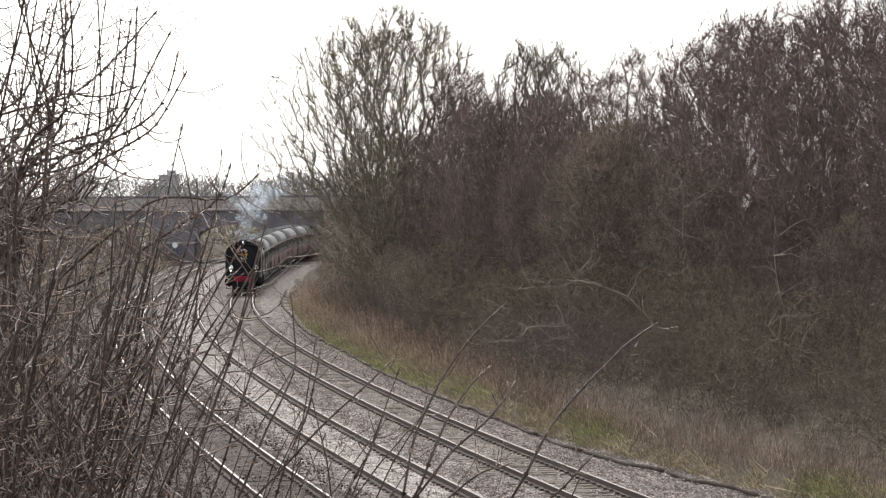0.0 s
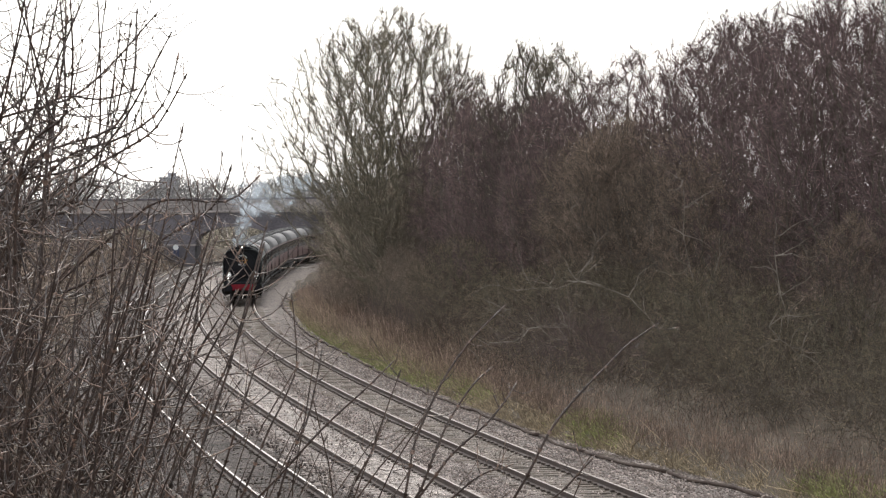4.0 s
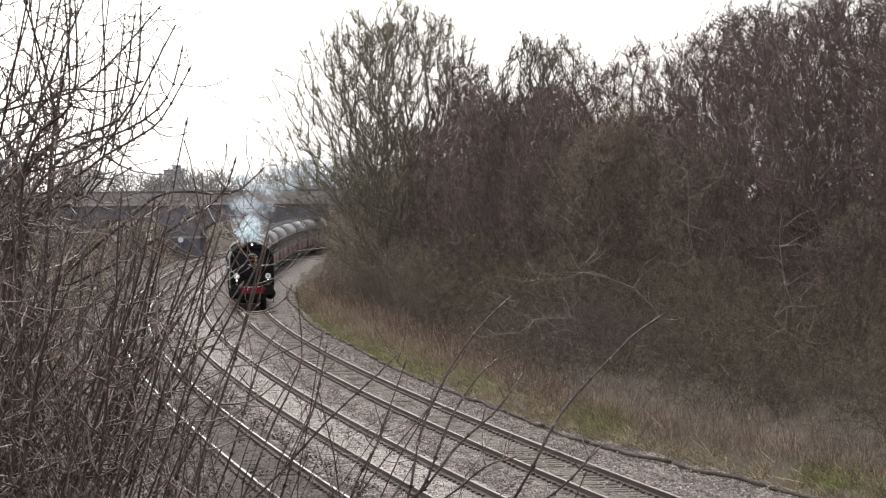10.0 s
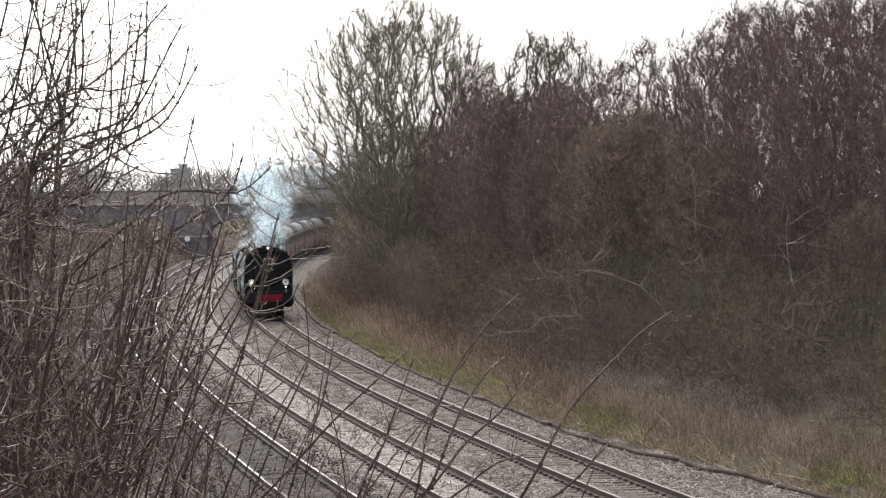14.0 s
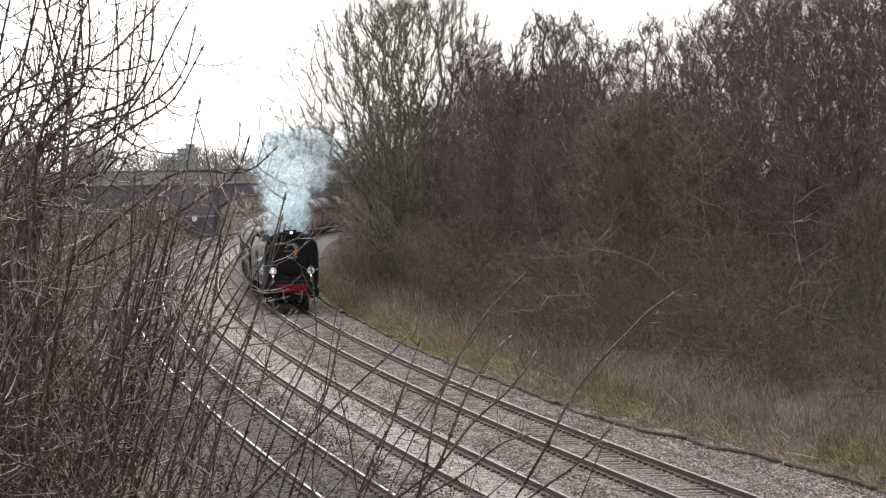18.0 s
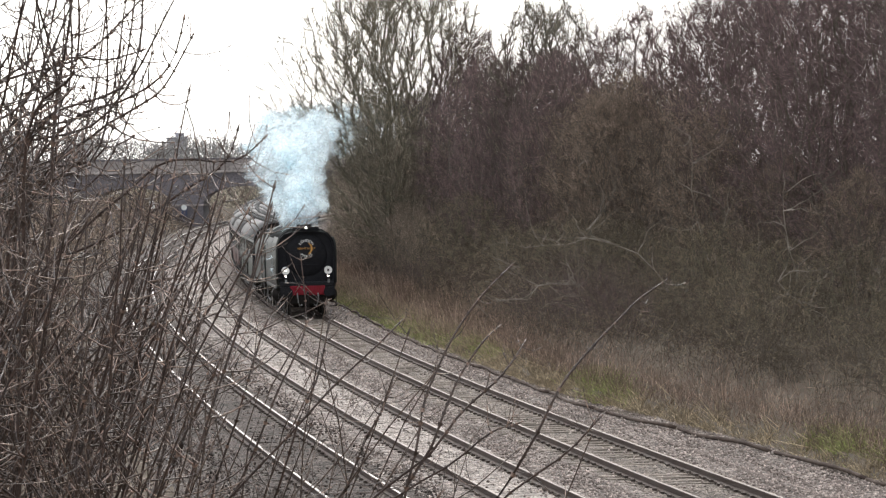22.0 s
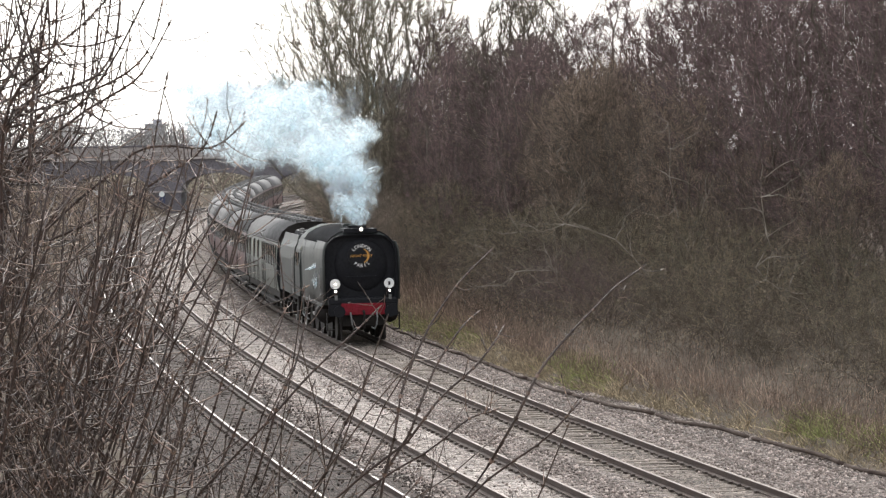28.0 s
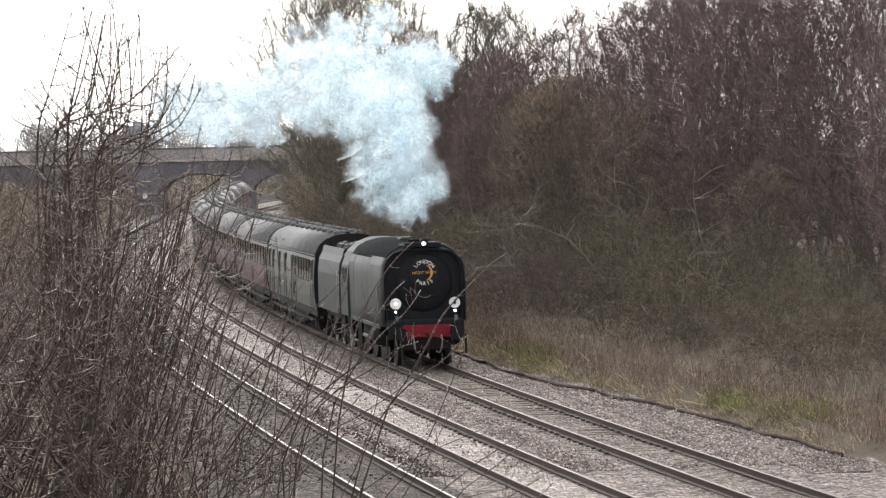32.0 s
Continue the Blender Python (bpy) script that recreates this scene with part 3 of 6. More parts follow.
# ---- trees and bushes without leaves ----
def grow(seed, height, stems, lean, levels, spread=1.0, stem_r=0.1, up=0.35, clear=0.2, fork=(0.5, 1.1)):
    """Segments (start, end, radius at each) of a leafless tree: limbs first, then twigs. levels: (branches a node, length, radius, nodes)."""
    rs = np.random.RandomState(seed)

    def run(p, d, length, r0, r1, nodes, wander, lift):
        n = len(p)
        pts, dirs = [p], [d]
        for i in range(nodes):
            d = d + rs.normal(0, wander, (n, 3)) + np.array([0, 0, lift])
            d /= np.linalg.norm(d, axis=1)[:, None]
            p = p + d * (length / nodes)[:, None]
            pts.append(p), dirs.append(d)
        rad = [r0 + (r1 - r0) * i / nodes for i in range(nodes + 1)]
        return pts, dirs, rad

    limbs, twigs = [], []
    ang = 2.4 * np.arange(stems) + rs.normal(0, 0.25, stems)
    tilt = np.radians(lean) * np.sqrt((np.arange(stems) + rs.uniform(0.2, 0.8, stems)) / stems)
    d = np.stack([np.sin(tilt) * np.cos(ang), np.sin(tilt) * np.sin(ang), np.cos(tilt)], 1)
    p = np.stack([np.cos(ang), np.sin(ang), 0 * ang], 1) * (0.12 + 0.012 * stems) * (stems > 1)
    length = height * rs.uniform(0.9, 1.0, stems) * (1.0 - 0.24 * (tilt / np.radians(lean)) ** 2)
    r0 = np.full(stems, stem_r) * rs.uniform(0.7, 1.2, stems)
    pts, dirs, rad = run(p, d, length, r0, r0 * 0.16, 8, 0.06, 0.0)
    for depth in range(len(levels) + 1):
        dest = limbs if depth < 2 else twigs
        for i in range(len(pts) - 1):
            dest.append((pts[i], pts[i + 1], rad[i], rad[i + 1]))
        if depth == len(levels):
            break
        per, lf, rr, nodes = levels[depth]
        np_, nd_, nl_, nr_ = [], [], [], []
        n = len(pts)
        for i in range(1, n):
            f = i / (n - 1)
            if depth == 0 and f < clear:
                continue
            for _ in range(per + (depth == 0 and f > 0.5) + 2 * (depth == 0 and i == n - 1)):
                q, dd = pts[i], dirs[i]
                side = rs.normal(0, 1, dd.shape)
                side -= dd * (side * dd).sum(1)[:, None]
                side /= np.linalg.norm(side, axis=1)[:, None]
                a = rs.uniform(*fork, len(dd))[:, None] * spread
                nd = dd * np.cos(a) + side * np.sin(a)
                nd[:, 2] += up * (0.5 if depth else 0.25)
                nd /= np.linalg.norm(nd, axis=1)[:, None]
                np_.append(q - dd * (rs.uniform(0, 0.5, len(q)) * np.linalg.norm(pts[i] - pts[i - 1], axis=1))[:, None])
                nd_.append(nd)
                nl_.append(lf * rs.uniform(0.55, 1.2, len(q)) * ((1.0 - 0.3 * f) if depth == 0 else 1.0))
                nr_.append(np.minimum(np.full(len(q), rr), rad[i] * 0.8))
        p, d, length, r0 = np.concatenate(np_), np.concatenate(nd_), np.concatenate(nl_), np.concatenate(nr_)
        pts, dirs, rad = run(p, d, length, r0, r0 * 0.4, nodes, 0.14 if depth < 2 else 0.2, 0.03)

    def cat(lst):
        return [np.concatenate([q[j] for q in lst]) for j in range(4)]

    return cat(limbs), cat(twigs)


def crown_tree(seed, height, radius, waist, foot, nodes, stems=1, splay=0.3, twigs=10, twig=0.9, twig_r=0.0095, up=0.2, shell=0.5, direct=0.5, ragged=0.75):
    """Segments of a leafless tree whose limbs branch out to fill a rounded crown. waist and foot: the heights, as shares, where the crown is widest and where it begins."""
    rs = np.random.RandomState(seed)
    zn = foot + (1 - foot) * rs.beta(1.35, 1.15, nodes)
    wide = np.where(zn > waist, np.sqrt(np.maximum(0, 1 - np.clip((zn - waist) / (1 - waist), 0, 1) ** 2.5)), 0.35 + 0.65 * np.sqrt(np.clip((zn - foot) / (waist - foot), 0, 1)))
    ang = rs.uniform(0, 2 * math.pi, nodes)
    lobes = 1 + 0.13 * np.sin(3 * ang + rs.uniform(0, 6)) + 0.09 * np.sin(5 * ang + 9 * zn + rs.uniform(0, 6))
    rr = radius * wide * lobes * rs.uniform(0, 1, nodes) ** shell
    goal = np.stack([rr * np.cos(ang), rr * np.sin(ang), zn * height * (1 + 0.05 * np.sin(2 * ang + seed))], 1) + rs.normal(0, 0.15, (nodes, 3))
    pos, path, parent = np.zeros((nodes + 3 * stems, 3)), np.zeros(nodes + 3 * stems), np.full(nodes + 3 * stems, -1)
    n = 0
    for k in range(stems):
        a = 2.4 * k + rs.uniform(0, 0.6)
        lean = splay * math.sqrt((k + 0.5) / stems) * radius
        for j, f in enumerate((0.0, 0.5, 1.0)):
            q = 0.25 * (stems > 1) + lean * f ** 1.3
            pos[n] = (q * math.cos(a) + rs.normal(0, 0.06), q * math.sin(a) + rs.normal(0, 0.06), f * height * max(foot, 0.22))
            if j:
                parent[n], path[n] = n - 1, path[n - 1] + np.linalg.norm(pos[n] - pos[n - 1])
            n += 1
    for g in goal[np.argsort(np.linalg.norm(goal * np.array([1, 1, 0.8]), axis=1))]:
        d = g - pos[:n]
        far = np.linalg.norm(d, axis=1)
        j = int(np.argmin(far + direct * path[:n] + 0.8 * np.maximum(0, -d[:, 2] + 0.1)))
        pos[n], parent[n], path[n] = g, j, path[j] + far[j]
        n += 1
    load = np.ones(n)
    for k in range(n - 1, -1, -1):
        if parent[k] >= 0:
            load[parent[k]] += load[k]
    rad = 0.0105 * load ** 0.42
    kid = np.array([k for k in range(n) if parent[k] >= 0])
    pa = parent[kid]
    a, b, ra = pos[pa], pos[kid], np.minimum(rad[pa], rad[kid] * 1.35)
    long = np.linalg.norm(b - a, axis=1)
    mid = (a + b) / 2 + rs.normal(0, 1, a.shape) * (0.035 * long)[:, None] - np.array([0, 0, 1.0]) * (0.05 * long)[:, None]
    limbs = [np.concatenate([a, mid]), np.concatenate([mid, b]), np.concatenate([ra, (ra + rad[kid]) / 2]), np.concatenate([(ra + rad[kid]) / 2, rad[kid]])]
    pick = np.repeat(np.arange(len(kid)), twigs)
    f = rs.uniform(0.15, 1.0, len(pick))[:, None]
    p = np.where(f < 0.5, a[pick] + (mid - a)[pick] * f * 2, mid[pick] + (b - mid)[pick] * (f * 2 - 1))
    out = p * np.array([1, 1, 0.3]) / radius
    d = (b - a)[pick] / np.maximum(long, 0.05)[pick][:, None] * 0.55 + out * 0.45 + rs.normal(0, ragged, p.shape) + np.array([0, 0, up])
    d /= np.linalg.norm(d, axis=1)[:, None]
    tl = twig * rs.uniform(0.35, 1.15, len(pick))[:, None]
    e = p + d * tl
    rt = np.minimum(twig_r * rs.uniform(0.7, 1.15, len(pick)), rad[kid][pick])
    return limbs, [p, e, rt, rt * 0.45]


def tree_thing(name, label, category, group, seed, limb_mat, twig_mat, kind="", **kw):
    limbs, twigs = (crown_tree if "nodes" in kw else grow)(seed, **kw)
    t = thing(name, label, category, group, kind)
    part("trunk", sticks("trunk", *limbs, limb_mat, 3), None, t)
    part("crown", sticks("crown", *twigs, twig_mat, 3), None, t)
    return t


def build_trees():
    rnd = random.Random(21)
    low = [(1, 1.5, 0.014, 3), (2, 0.9, 0.01, 1)]
    g = "bare trees along the cutting"
    kinds = {
        "ash": tree_thing("bare_tree", "tall many-stemmed bare tree with grey-green bark on the bank", "tree", g, 11, BARK_GREEN, TWIG_GREY, height=15.8, radius=6.6, waist=0.52, foot=0.12, nodes=3100, stems=7, splay=0.3, twigs=11, twig=0.8, twig_r=0.0095, up=0.35, direct=0.66, ragged=0.55),
        "slender": tree_thing("bare_tree", "slender dark bare tree standing against the sky", "tree", g, 23, BARK, TWIG_GREY, height=13.8, radius=3.1, waist=0.55, foot=0.25, nodes=760, stems=3, splay=0.5, twigs=8, twig=0.65, twig_r=0.009, direct=0.6),
        "alder": tree_thing("bare_tree", "bare brown tree with dense fine twigs on the bank", "tree", g, 12, BARK, TWIG, height=12.4, radius=4.4, waist=0.52, foot=0.1, nodes=900, stems=4, twigs=11, twig=0.75),
        "birch": tree_thing("bare_tree", "bare tree with purple-brown haze of twigs", "tree", g, 13, BARK, TWIG_RED, height=13.4, radius=3.9, waist=0.5, foot=0.1, nodes=800, stems=3, twigs=11, twig=0.8),
        "thorn": tree_thing("bare_tree", "spreading bare tree with tangled low brown branches", "tree", g, 14, BARK_GREEN, SCRUB, height=7.4, radius=5.0, waist=0.38, foot=0.04, nodes=620, stems=3, splay=0.5, twigs=11, twig=0.75, up=0.15, shell=0.4),
        "sallow": tree_thing("bare_tree", "bushy bare tree on the bank, haze in its pale tan twigs", "tree", g, 19, BARK, HAZED_TWIG_TAN, height=9.6, radius=4.2, waist=0.42, foot=0.05, nodes=560, stems=6, splay=0.5, twigs=12, twig=0.8),
        "far": tree_thing("distant_tree", "distant leafless tree beyond the railway", "tree", "far trees", 17, BARK, TWIG, height=12.0, stems=5, lean=40, levels=[(2, 3.2, 0.05, 3), (2, 1.8, 0.04, 1), (1, 1.4, 0.034, 1)], stem_r=0.12, clear=0.15, up=0.4),
        "bush": tree_thing("bare_bush", "leafless brown scrub bush at the foot of the bank", "bush", "scrub bushes on the bank", 15, BARK, SCRUB, height=3.4, stems=14, lean=42, levels=low, stem_r=0.02, clear=0.05),
        "bramble": tree_thing("bare_bush", "low tangled purple-brown scrub on the bank", "bush", "scrub bushes on the bank", 16, BARK, TWIG_RED, height=2.4, stems=14, lean=64, levels=low, stem_r=0.016, clear=0.05),
    }
    used = set()

    def put(kind, s, o, size=1.0, turn=None):
        turn = rnd.uniform(0, 360) if turn is None else turn
        m = Matrix.Translation(ground_spot(s, o, 0.15)) @ pose(0, 0, 0, 0, 0, turn) @ Matrix.Scale(size, 4)
        if kind in used:
            return copy_thing(kinds[kind], m)
        used.add(kind)
        kinds[kind].matrix_basis = m
        return kinds[kind]

    for k, s, o, z in (
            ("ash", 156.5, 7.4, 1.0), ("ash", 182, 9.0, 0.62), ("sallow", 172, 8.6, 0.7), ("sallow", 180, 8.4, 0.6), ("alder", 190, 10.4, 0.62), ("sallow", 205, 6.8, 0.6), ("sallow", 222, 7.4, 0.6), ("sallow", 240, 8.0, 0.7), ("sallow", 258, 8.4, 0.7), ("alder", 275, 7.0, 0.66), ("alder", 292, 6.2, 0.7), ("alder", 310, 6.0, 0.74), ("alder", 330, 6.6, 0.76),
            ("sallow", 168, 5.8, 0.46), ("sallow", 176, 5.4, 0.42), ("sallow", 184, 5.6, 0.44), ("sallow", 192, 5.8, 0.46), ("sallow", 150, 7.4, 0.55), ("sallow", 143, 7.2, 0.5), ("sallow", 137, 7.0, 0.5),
            ("birch", 150, 11.0, 0.88), ("birch", 143, 10.2, 0.84), ("birch", 136, 11.0, 0.84), ("birch", 130, 11.4, 0.84), ("birch", 122, 11.4, 0.82), ("birch", 114, 11.0, 0.8),
            ("alder", 166, 9.6, 0.8), ("alder", 153, 9.0, 0.76), ("birch", 157, 11.6, 0.86), ("birch", 119, 13.6, 0.86), ("birch", 113, 14.4, 0.92), ("alder", 122, 14.8, 0.86), ("slender", 132, 11.9, 0.9), ("alder", 126, 12.0, 0.9), ("slender", 130.5, 12.4, 0.98), ("slender", 127.5, 13.2, 0.96), ("alder", 116, 12.6, 1.0), ("alder", 112, 13.0, 1.0), ("birch", 104, 14.8, 0.9), ("birch", 99, 15.6, 0.94),
            ("alder", 107, 13.4, 1.04), ("alder", 102, 12.2, 1.06), ("alder", 104, 11.4, 0.98), ("alder", 110, 11.8, 1.0), ("alder", 105, 12.9, 1.03), ("alder", 100, 11.6, 0.98), ("alder", 97, 13.6, 0.95), ("birch", 93, 14.6, 0.96), ("alder", 92, 11.4, 0.84), ("birch", 88, 15.0, 0.93), ("birch", 82, 14.0, 0.9), ("birch", 78, 15.4, 0.97), ("alder", 82, 11.4, 0.86),
            ("birch", 74, 13.4, 0.94), ("birch", 71, 15.8, 1.0), ("birch", 66, 12.6, 0.88), ("birch", 64, 15.4, 0.98), ("birch", 58, 13.6, 0.96), ("birch", 50, 12.8, 0.9), ("birch", 44, 12.6, 0.86), ("alder", 68, 11.0, 0.66), ("alder", 58, 10.8, 0.62),
            ("thorn", 126, 8.2, 0.56), ("thorn", 117, 8.6, 0.68), ("thorn", 108, 8.6, 0.7), ("thorn", 99, 8.8, 0.78), ("thorn", 91, 8.8, 0.82), ("thorn", 84, 9.0, 0.8), ("thorn", 77, 9.2, 0.76), ("thorn", 71, 9.6, 0.8), ("thorn", 64, 9.6, 0.7), ("thorn", 56, 10.0, 0.7), ("thorn", 48, 10.2, 0.66)):
        put(k, s, o, z)
    # bleached dead saplings that lean out of the thicket
    rs = random.Random(5)
    for s, o, tall in ((92, 8.2, 6.5), (86, 8.8, 7.5), (79, 8.6, 7.0), (74, 9.4, 8.0), (69, 8.8, 5.5), (63, 9.6, 7.0), (98, 9.0, 8.5), (106, 8.6, 7.5), (83, 7.4, 4.0), (58, 9.0, 5.0), (76, 10.6, 9.5), (72, 11.2, 10.0), (88, 10.2, 9.0), (66, 10.6, 8.5), (95, 10.6, 9.5), (103, 10.0, 8.0)):
        base = ground_spot(s, o, 0.15)
        dead = thing("dead_sapling", "bleached dead sapling leaning out of the thicket", "tree", "dead saplings on the bank")
        lean = Vector((rs.choice((-1, -0.8, 0.9)) * rs.uniform(0.6, 1.5), -0.7, 1)).normalized()

        def limb(p, d, long, r, name, up):
            pts = [Vector(p)]
            for i in range(7):
                d = (d + Vector((rs.gauss(0, 0.24), rs.gauss(0, 0.1), rs.gauss(0, 0.24) + up))).normalized()
                pts.append(pts[-1] + d * long / 7)
            part(name, Geo().tube(pts, [r * (1 - 0.1 * i) for i in range(8)], 5), DEAD_WOOD, dead, smooth=True)
            return pts
        main = limb(base, lean, tall * 0.75, 0.03, "stem", -0.06)
        for k in range(2, 8):
            for _ in range(2):
                side = limb(main[k], (lean + Vector((rs.gauss(0, 0.9), rs.gauss(0, 0.4), rs.gauss(0.1, 0.7)))).normalized(), rs.uniform(0.7, 2.0), 0.015, "branch", 0.04)
    for s in np.arange(24, 238, 5.0):
        put("bush" if rnd.random() < 0.5 else "bramble", float(s) + rnd.uniform(-2, 2), float(bank_edge(s)) + rnd.uniform(2.8, 4.2), rnd.uniform(0.55, 1.1))
    for s, o, z in ((150, -20, 0.4), (172, -22, 0.45), (196, -20, 0.5), (215, -24, 0.55), (236, -22, 0.6), (258, -25, 0.62), (280, -23, 0.66), (300, -27, 0.7), (322, -25, 0.72), (340, -30, 0.75), (310, -36, 0.8), (270, -33, 0.75), (240, -31, 0.7), (345, -22, 0.85), (350, -28, 0.9), (352, -34, 0.95), (348, -40, 1.0), (340, -46, 1.0), (330, -40, 0.9), (300, -42, 0.9), (270, -42, 0.85), (352, -52, 1.0)):
        put("far", s, o, z)
    for i in range(16):
        put("far", 500 + rnd.uniform(0, 160), -62 + 6.5 * i + rnd.uniform(-2, 2), rnd.uniform(0.7, 1.05))
    for i in range(12):
        put("far", 425 + rnd.uniform(0, 50), -52 + 6 * i + rnd.uniform(-2, 2), rnd.uniform(0.3, 0.5))


build_trees()


# ---- dry grass on the bank ----
def build_grass():
    rs = np.random.RandomState(31)
    n = 36000
    s = 26 + 209 * rs.beta(1.5, 1.5, n)
    o = bank_edge(s) + np.abs(rs.normal(0, 1, n)) * np.clip(0.3 + (s - 60) * 0.012, 0.35, 0.85) - 0.15
    x, y, _ = track_at(s, o)
    a = np.stack([x, y, ground_z(s, o) - 0.03], 1)
    clump = np.clip(0.5 + np.sin(s * 1.7 + 3 * np.sin(o * 2.1)) * np.sin(s * 0.43 + o) + rs.normal(0, 0.2, n), 0.35, 1.5)
    h = rs.uniform(0.1, 0.42, n) * (0.35 + clump) * np.clip(0.55 + 0.5 * (o - bank_edge(s)), 0.5, 1.35)
    d = rs.normal(0, 0.7, (n, 3)) * np.array([1, 1, 0.4]) + np.array([0, 0, 0.8])
    solid("dry_grass", sticks("dry_grass", a, a + d * h[:, None], 0.015, 0.004, DRY_GRASS), None, "pale dry winter grass on the bank", "grass", kind="stuff")
    cs = [(100, 3.75, 3), (112, 3.7, 4), (125, 3.7, 5), (142, 3.7, 6), (160, 3.7, 7), (40, 5.7, 1.6), (62, 4.3, 1.4), (66, 4.6, 1.6), (86, 4.1, 2.2), (93, 4.2, 2.0), (108, 4.0, 2.5), (119, 4.1, 3), (136, 4.0, 5), (34, 6, 1.5)]
    pa, pb = [], []
    for cs_, co, w in cs:
        m = 900
        s, o = rs.normal(cs_, w, m), rs.normal(co, 0.32, m)
        x, y, _ = track_at(s, o)
        p = np.stack([x, y, ground_z(s, o) - 0.02], 1)
        pa.append(p), pb.append(p + (rs.normal(0, 0.8, (m, 3)) * np.array([1, 1, 0.3]) + np.array([0, 0, 0.7])) * rs.uniform(0.1, 0.26, m)[:, None])
    solid("green_grass", sticks("green_grass", np.concatenate(pa), np.concatenate(pb), 0.016, 0.006, GREEN_GRASS), None, "patches of fresh green grass beside the line", "grass", kind="stuff")


build_grass()


# ---- tangled undergrowth beneath the trees ----
def build_undergrowth():
    rs = np.random.RandomState(41)
    n = 11000
    s = np.where(rs.random_sample(n) < 0.72, rs.uniform(22, 128, n), rs.uniform(120, 240, n))
    o = bank_edge(s) + 1.5 + 1.6 * smooth01((s - 110) / 30) + rs.gamma(2.0, 1.5, n)
    clump = np.sin(s * 0.55 + 1.3 * np.sin(o * 0.7)) * np.sin(o * 0.9 + 2.0 * np.sin(s * 0.21)) + 0.5 * np.sin(s * 1.7) + rs.normal(0, 0.35, n)
    keep = clump > -0.3
    s, o = s[keep], o[keep]
    n = len(s)
    x, y, _ = track_at(s, o)
    top = np.clip((o - bank_edge(s) - 0.8) * 0.6, 0.1, 2.8) * (0.7 + 0.3 * np.sin(s * 0.9 + 2 * np.sin(o)))
    p = np.stack([x, y, ground_z(s, o) + top * rs.beta(0.8, 1.5, n)], 1)
    turn = rs.uniform(0, 6.283, n)
    flat = np.stack([np.cos(turn), np.sin(turn), 0 * turn], 1)
    pitch, bend, long = rs.uniform(0.5, 1.4, n), rs.uniform(0.25, 0.75, n), rs.uniform(0.18, 0.5, n)
    r = rs.uniform(0.006, 0.011, n) * np.clip(s / 120.0, 0.6, 1.0)
    a, b, ra, rb = [], [], [], []
    for k in range(5):
        d = flat * np.cos(pitch)[:, None] + np.array([0, 0, 1.0]) * np.sin(pitch)[:, None]
        q = p + (d + rs.normal(0, 0.12, (n, 3))) * long[:, None]
        a.append(p), b.append(q), ra.append(r * (1 - 0.13 * k)), rb.append(r * (0.87 - 0.13 * k))
        if k in (1, 2, 3):
            e = d + rs.normal(0, 0.6, (n, 3))
            a.append(q), b.append(q + e * (long * 0.8)[:, None]), ra.append(r * 0.6), rb.append(r * 0.3)
        p, pitch = q, pitch - bend
    kind = np.tile(np.arange(n) % 2, len(a))
    a, b, ra, rb = (np.concatenate(v) for v in (a, b, ra, rb))
    m = 16000
    s2 = rs.uniform(70, 400, m)
    o2 = offset3(s2) - 3.4 - rs.gamma(1.6, 6.0, m)
    x2, y2, _ = track_at(s2, o2)
    a2 = np.stack([x2, y2, ground_z(s2, o2) + rs.uniform(0, 1.0, m) * np.clip((offset3(s2) - 3 - o2) * 0.22, 0.3, 2.2)], 1)
    d2 = rs.normal(0, 1, (m, 3)) * np.array([1, 1, 0.5]) + np.array([0, 0, 0.7])
    d2 /= np.linalg.norm(d2, axis=1)[:, None]
    r2 = rs.uniform(0.014, 0.03, m)
    solid("hillside_scrub", sticks("hillside_scrub", a2, a2 + d2 * rs.uniform(0.5, 1.6, m)[:, None], r2, r2 * 0.6, TWIG), None, "low leafless scrub on the far slope", "undergrowth", kind="stuff")
    m = 6000
    s3, o3 = rs.uniform(412, 520, m), rs.uniform(-48, 8, m)
    x3, y3, _ = track_at(s3, o3)
    a3 = np.stack([x3, y3, ground_z(s3, o3) + rs.uniform(0, 1.0, m) * 2.2], 1)
    d3 = rs.normal(0, 1, (m, 3)) * np.array([1, 1, 0.5]) + np.array([0, 0, 0.8])
    d3 /= np.linalg.norm(d3, axis=1)[:, None]
    keep = (np.abs(o3) > 2.6) & (np.abs(o3 - offset2(s3)) > 2.4) & (np.abs(o3 - offset3(s3)) > 2.4)
    solid("scrub_beyond_bridge", sticks("scrub_beyond_bridge", a3[keep], (a3 + d3 * rs.uniform(0.8, 2.4, m)[:, None])[keep], 0.05, 0.03, TWIG_GREY), None, "grey leafless scrub beyond the bridge", "undergrowth", kind="stuff")
    m = 16000
    s5 = np.where(rs.random_sample(m) < 0.36, rs.uniform(24, 105, m), rs.uniform(105, 235, m))
    o5 = bank_edge(s5) + 0.2 + 0.55 * smooth01((110 - s5) / 30) + rs.gamma(1.5, 0.55 + 0.35 * smooth01((s5 - 80) / 40), m)
    x5, y5, _ = track_at(s5, o5)
    a5 = np.stack([x5, y5, ground_z(s5, o5) - 0.03], 1)
    d5 = rs.normal(0, 0.35, (m, 3)) + np.array([0, 0, 1])
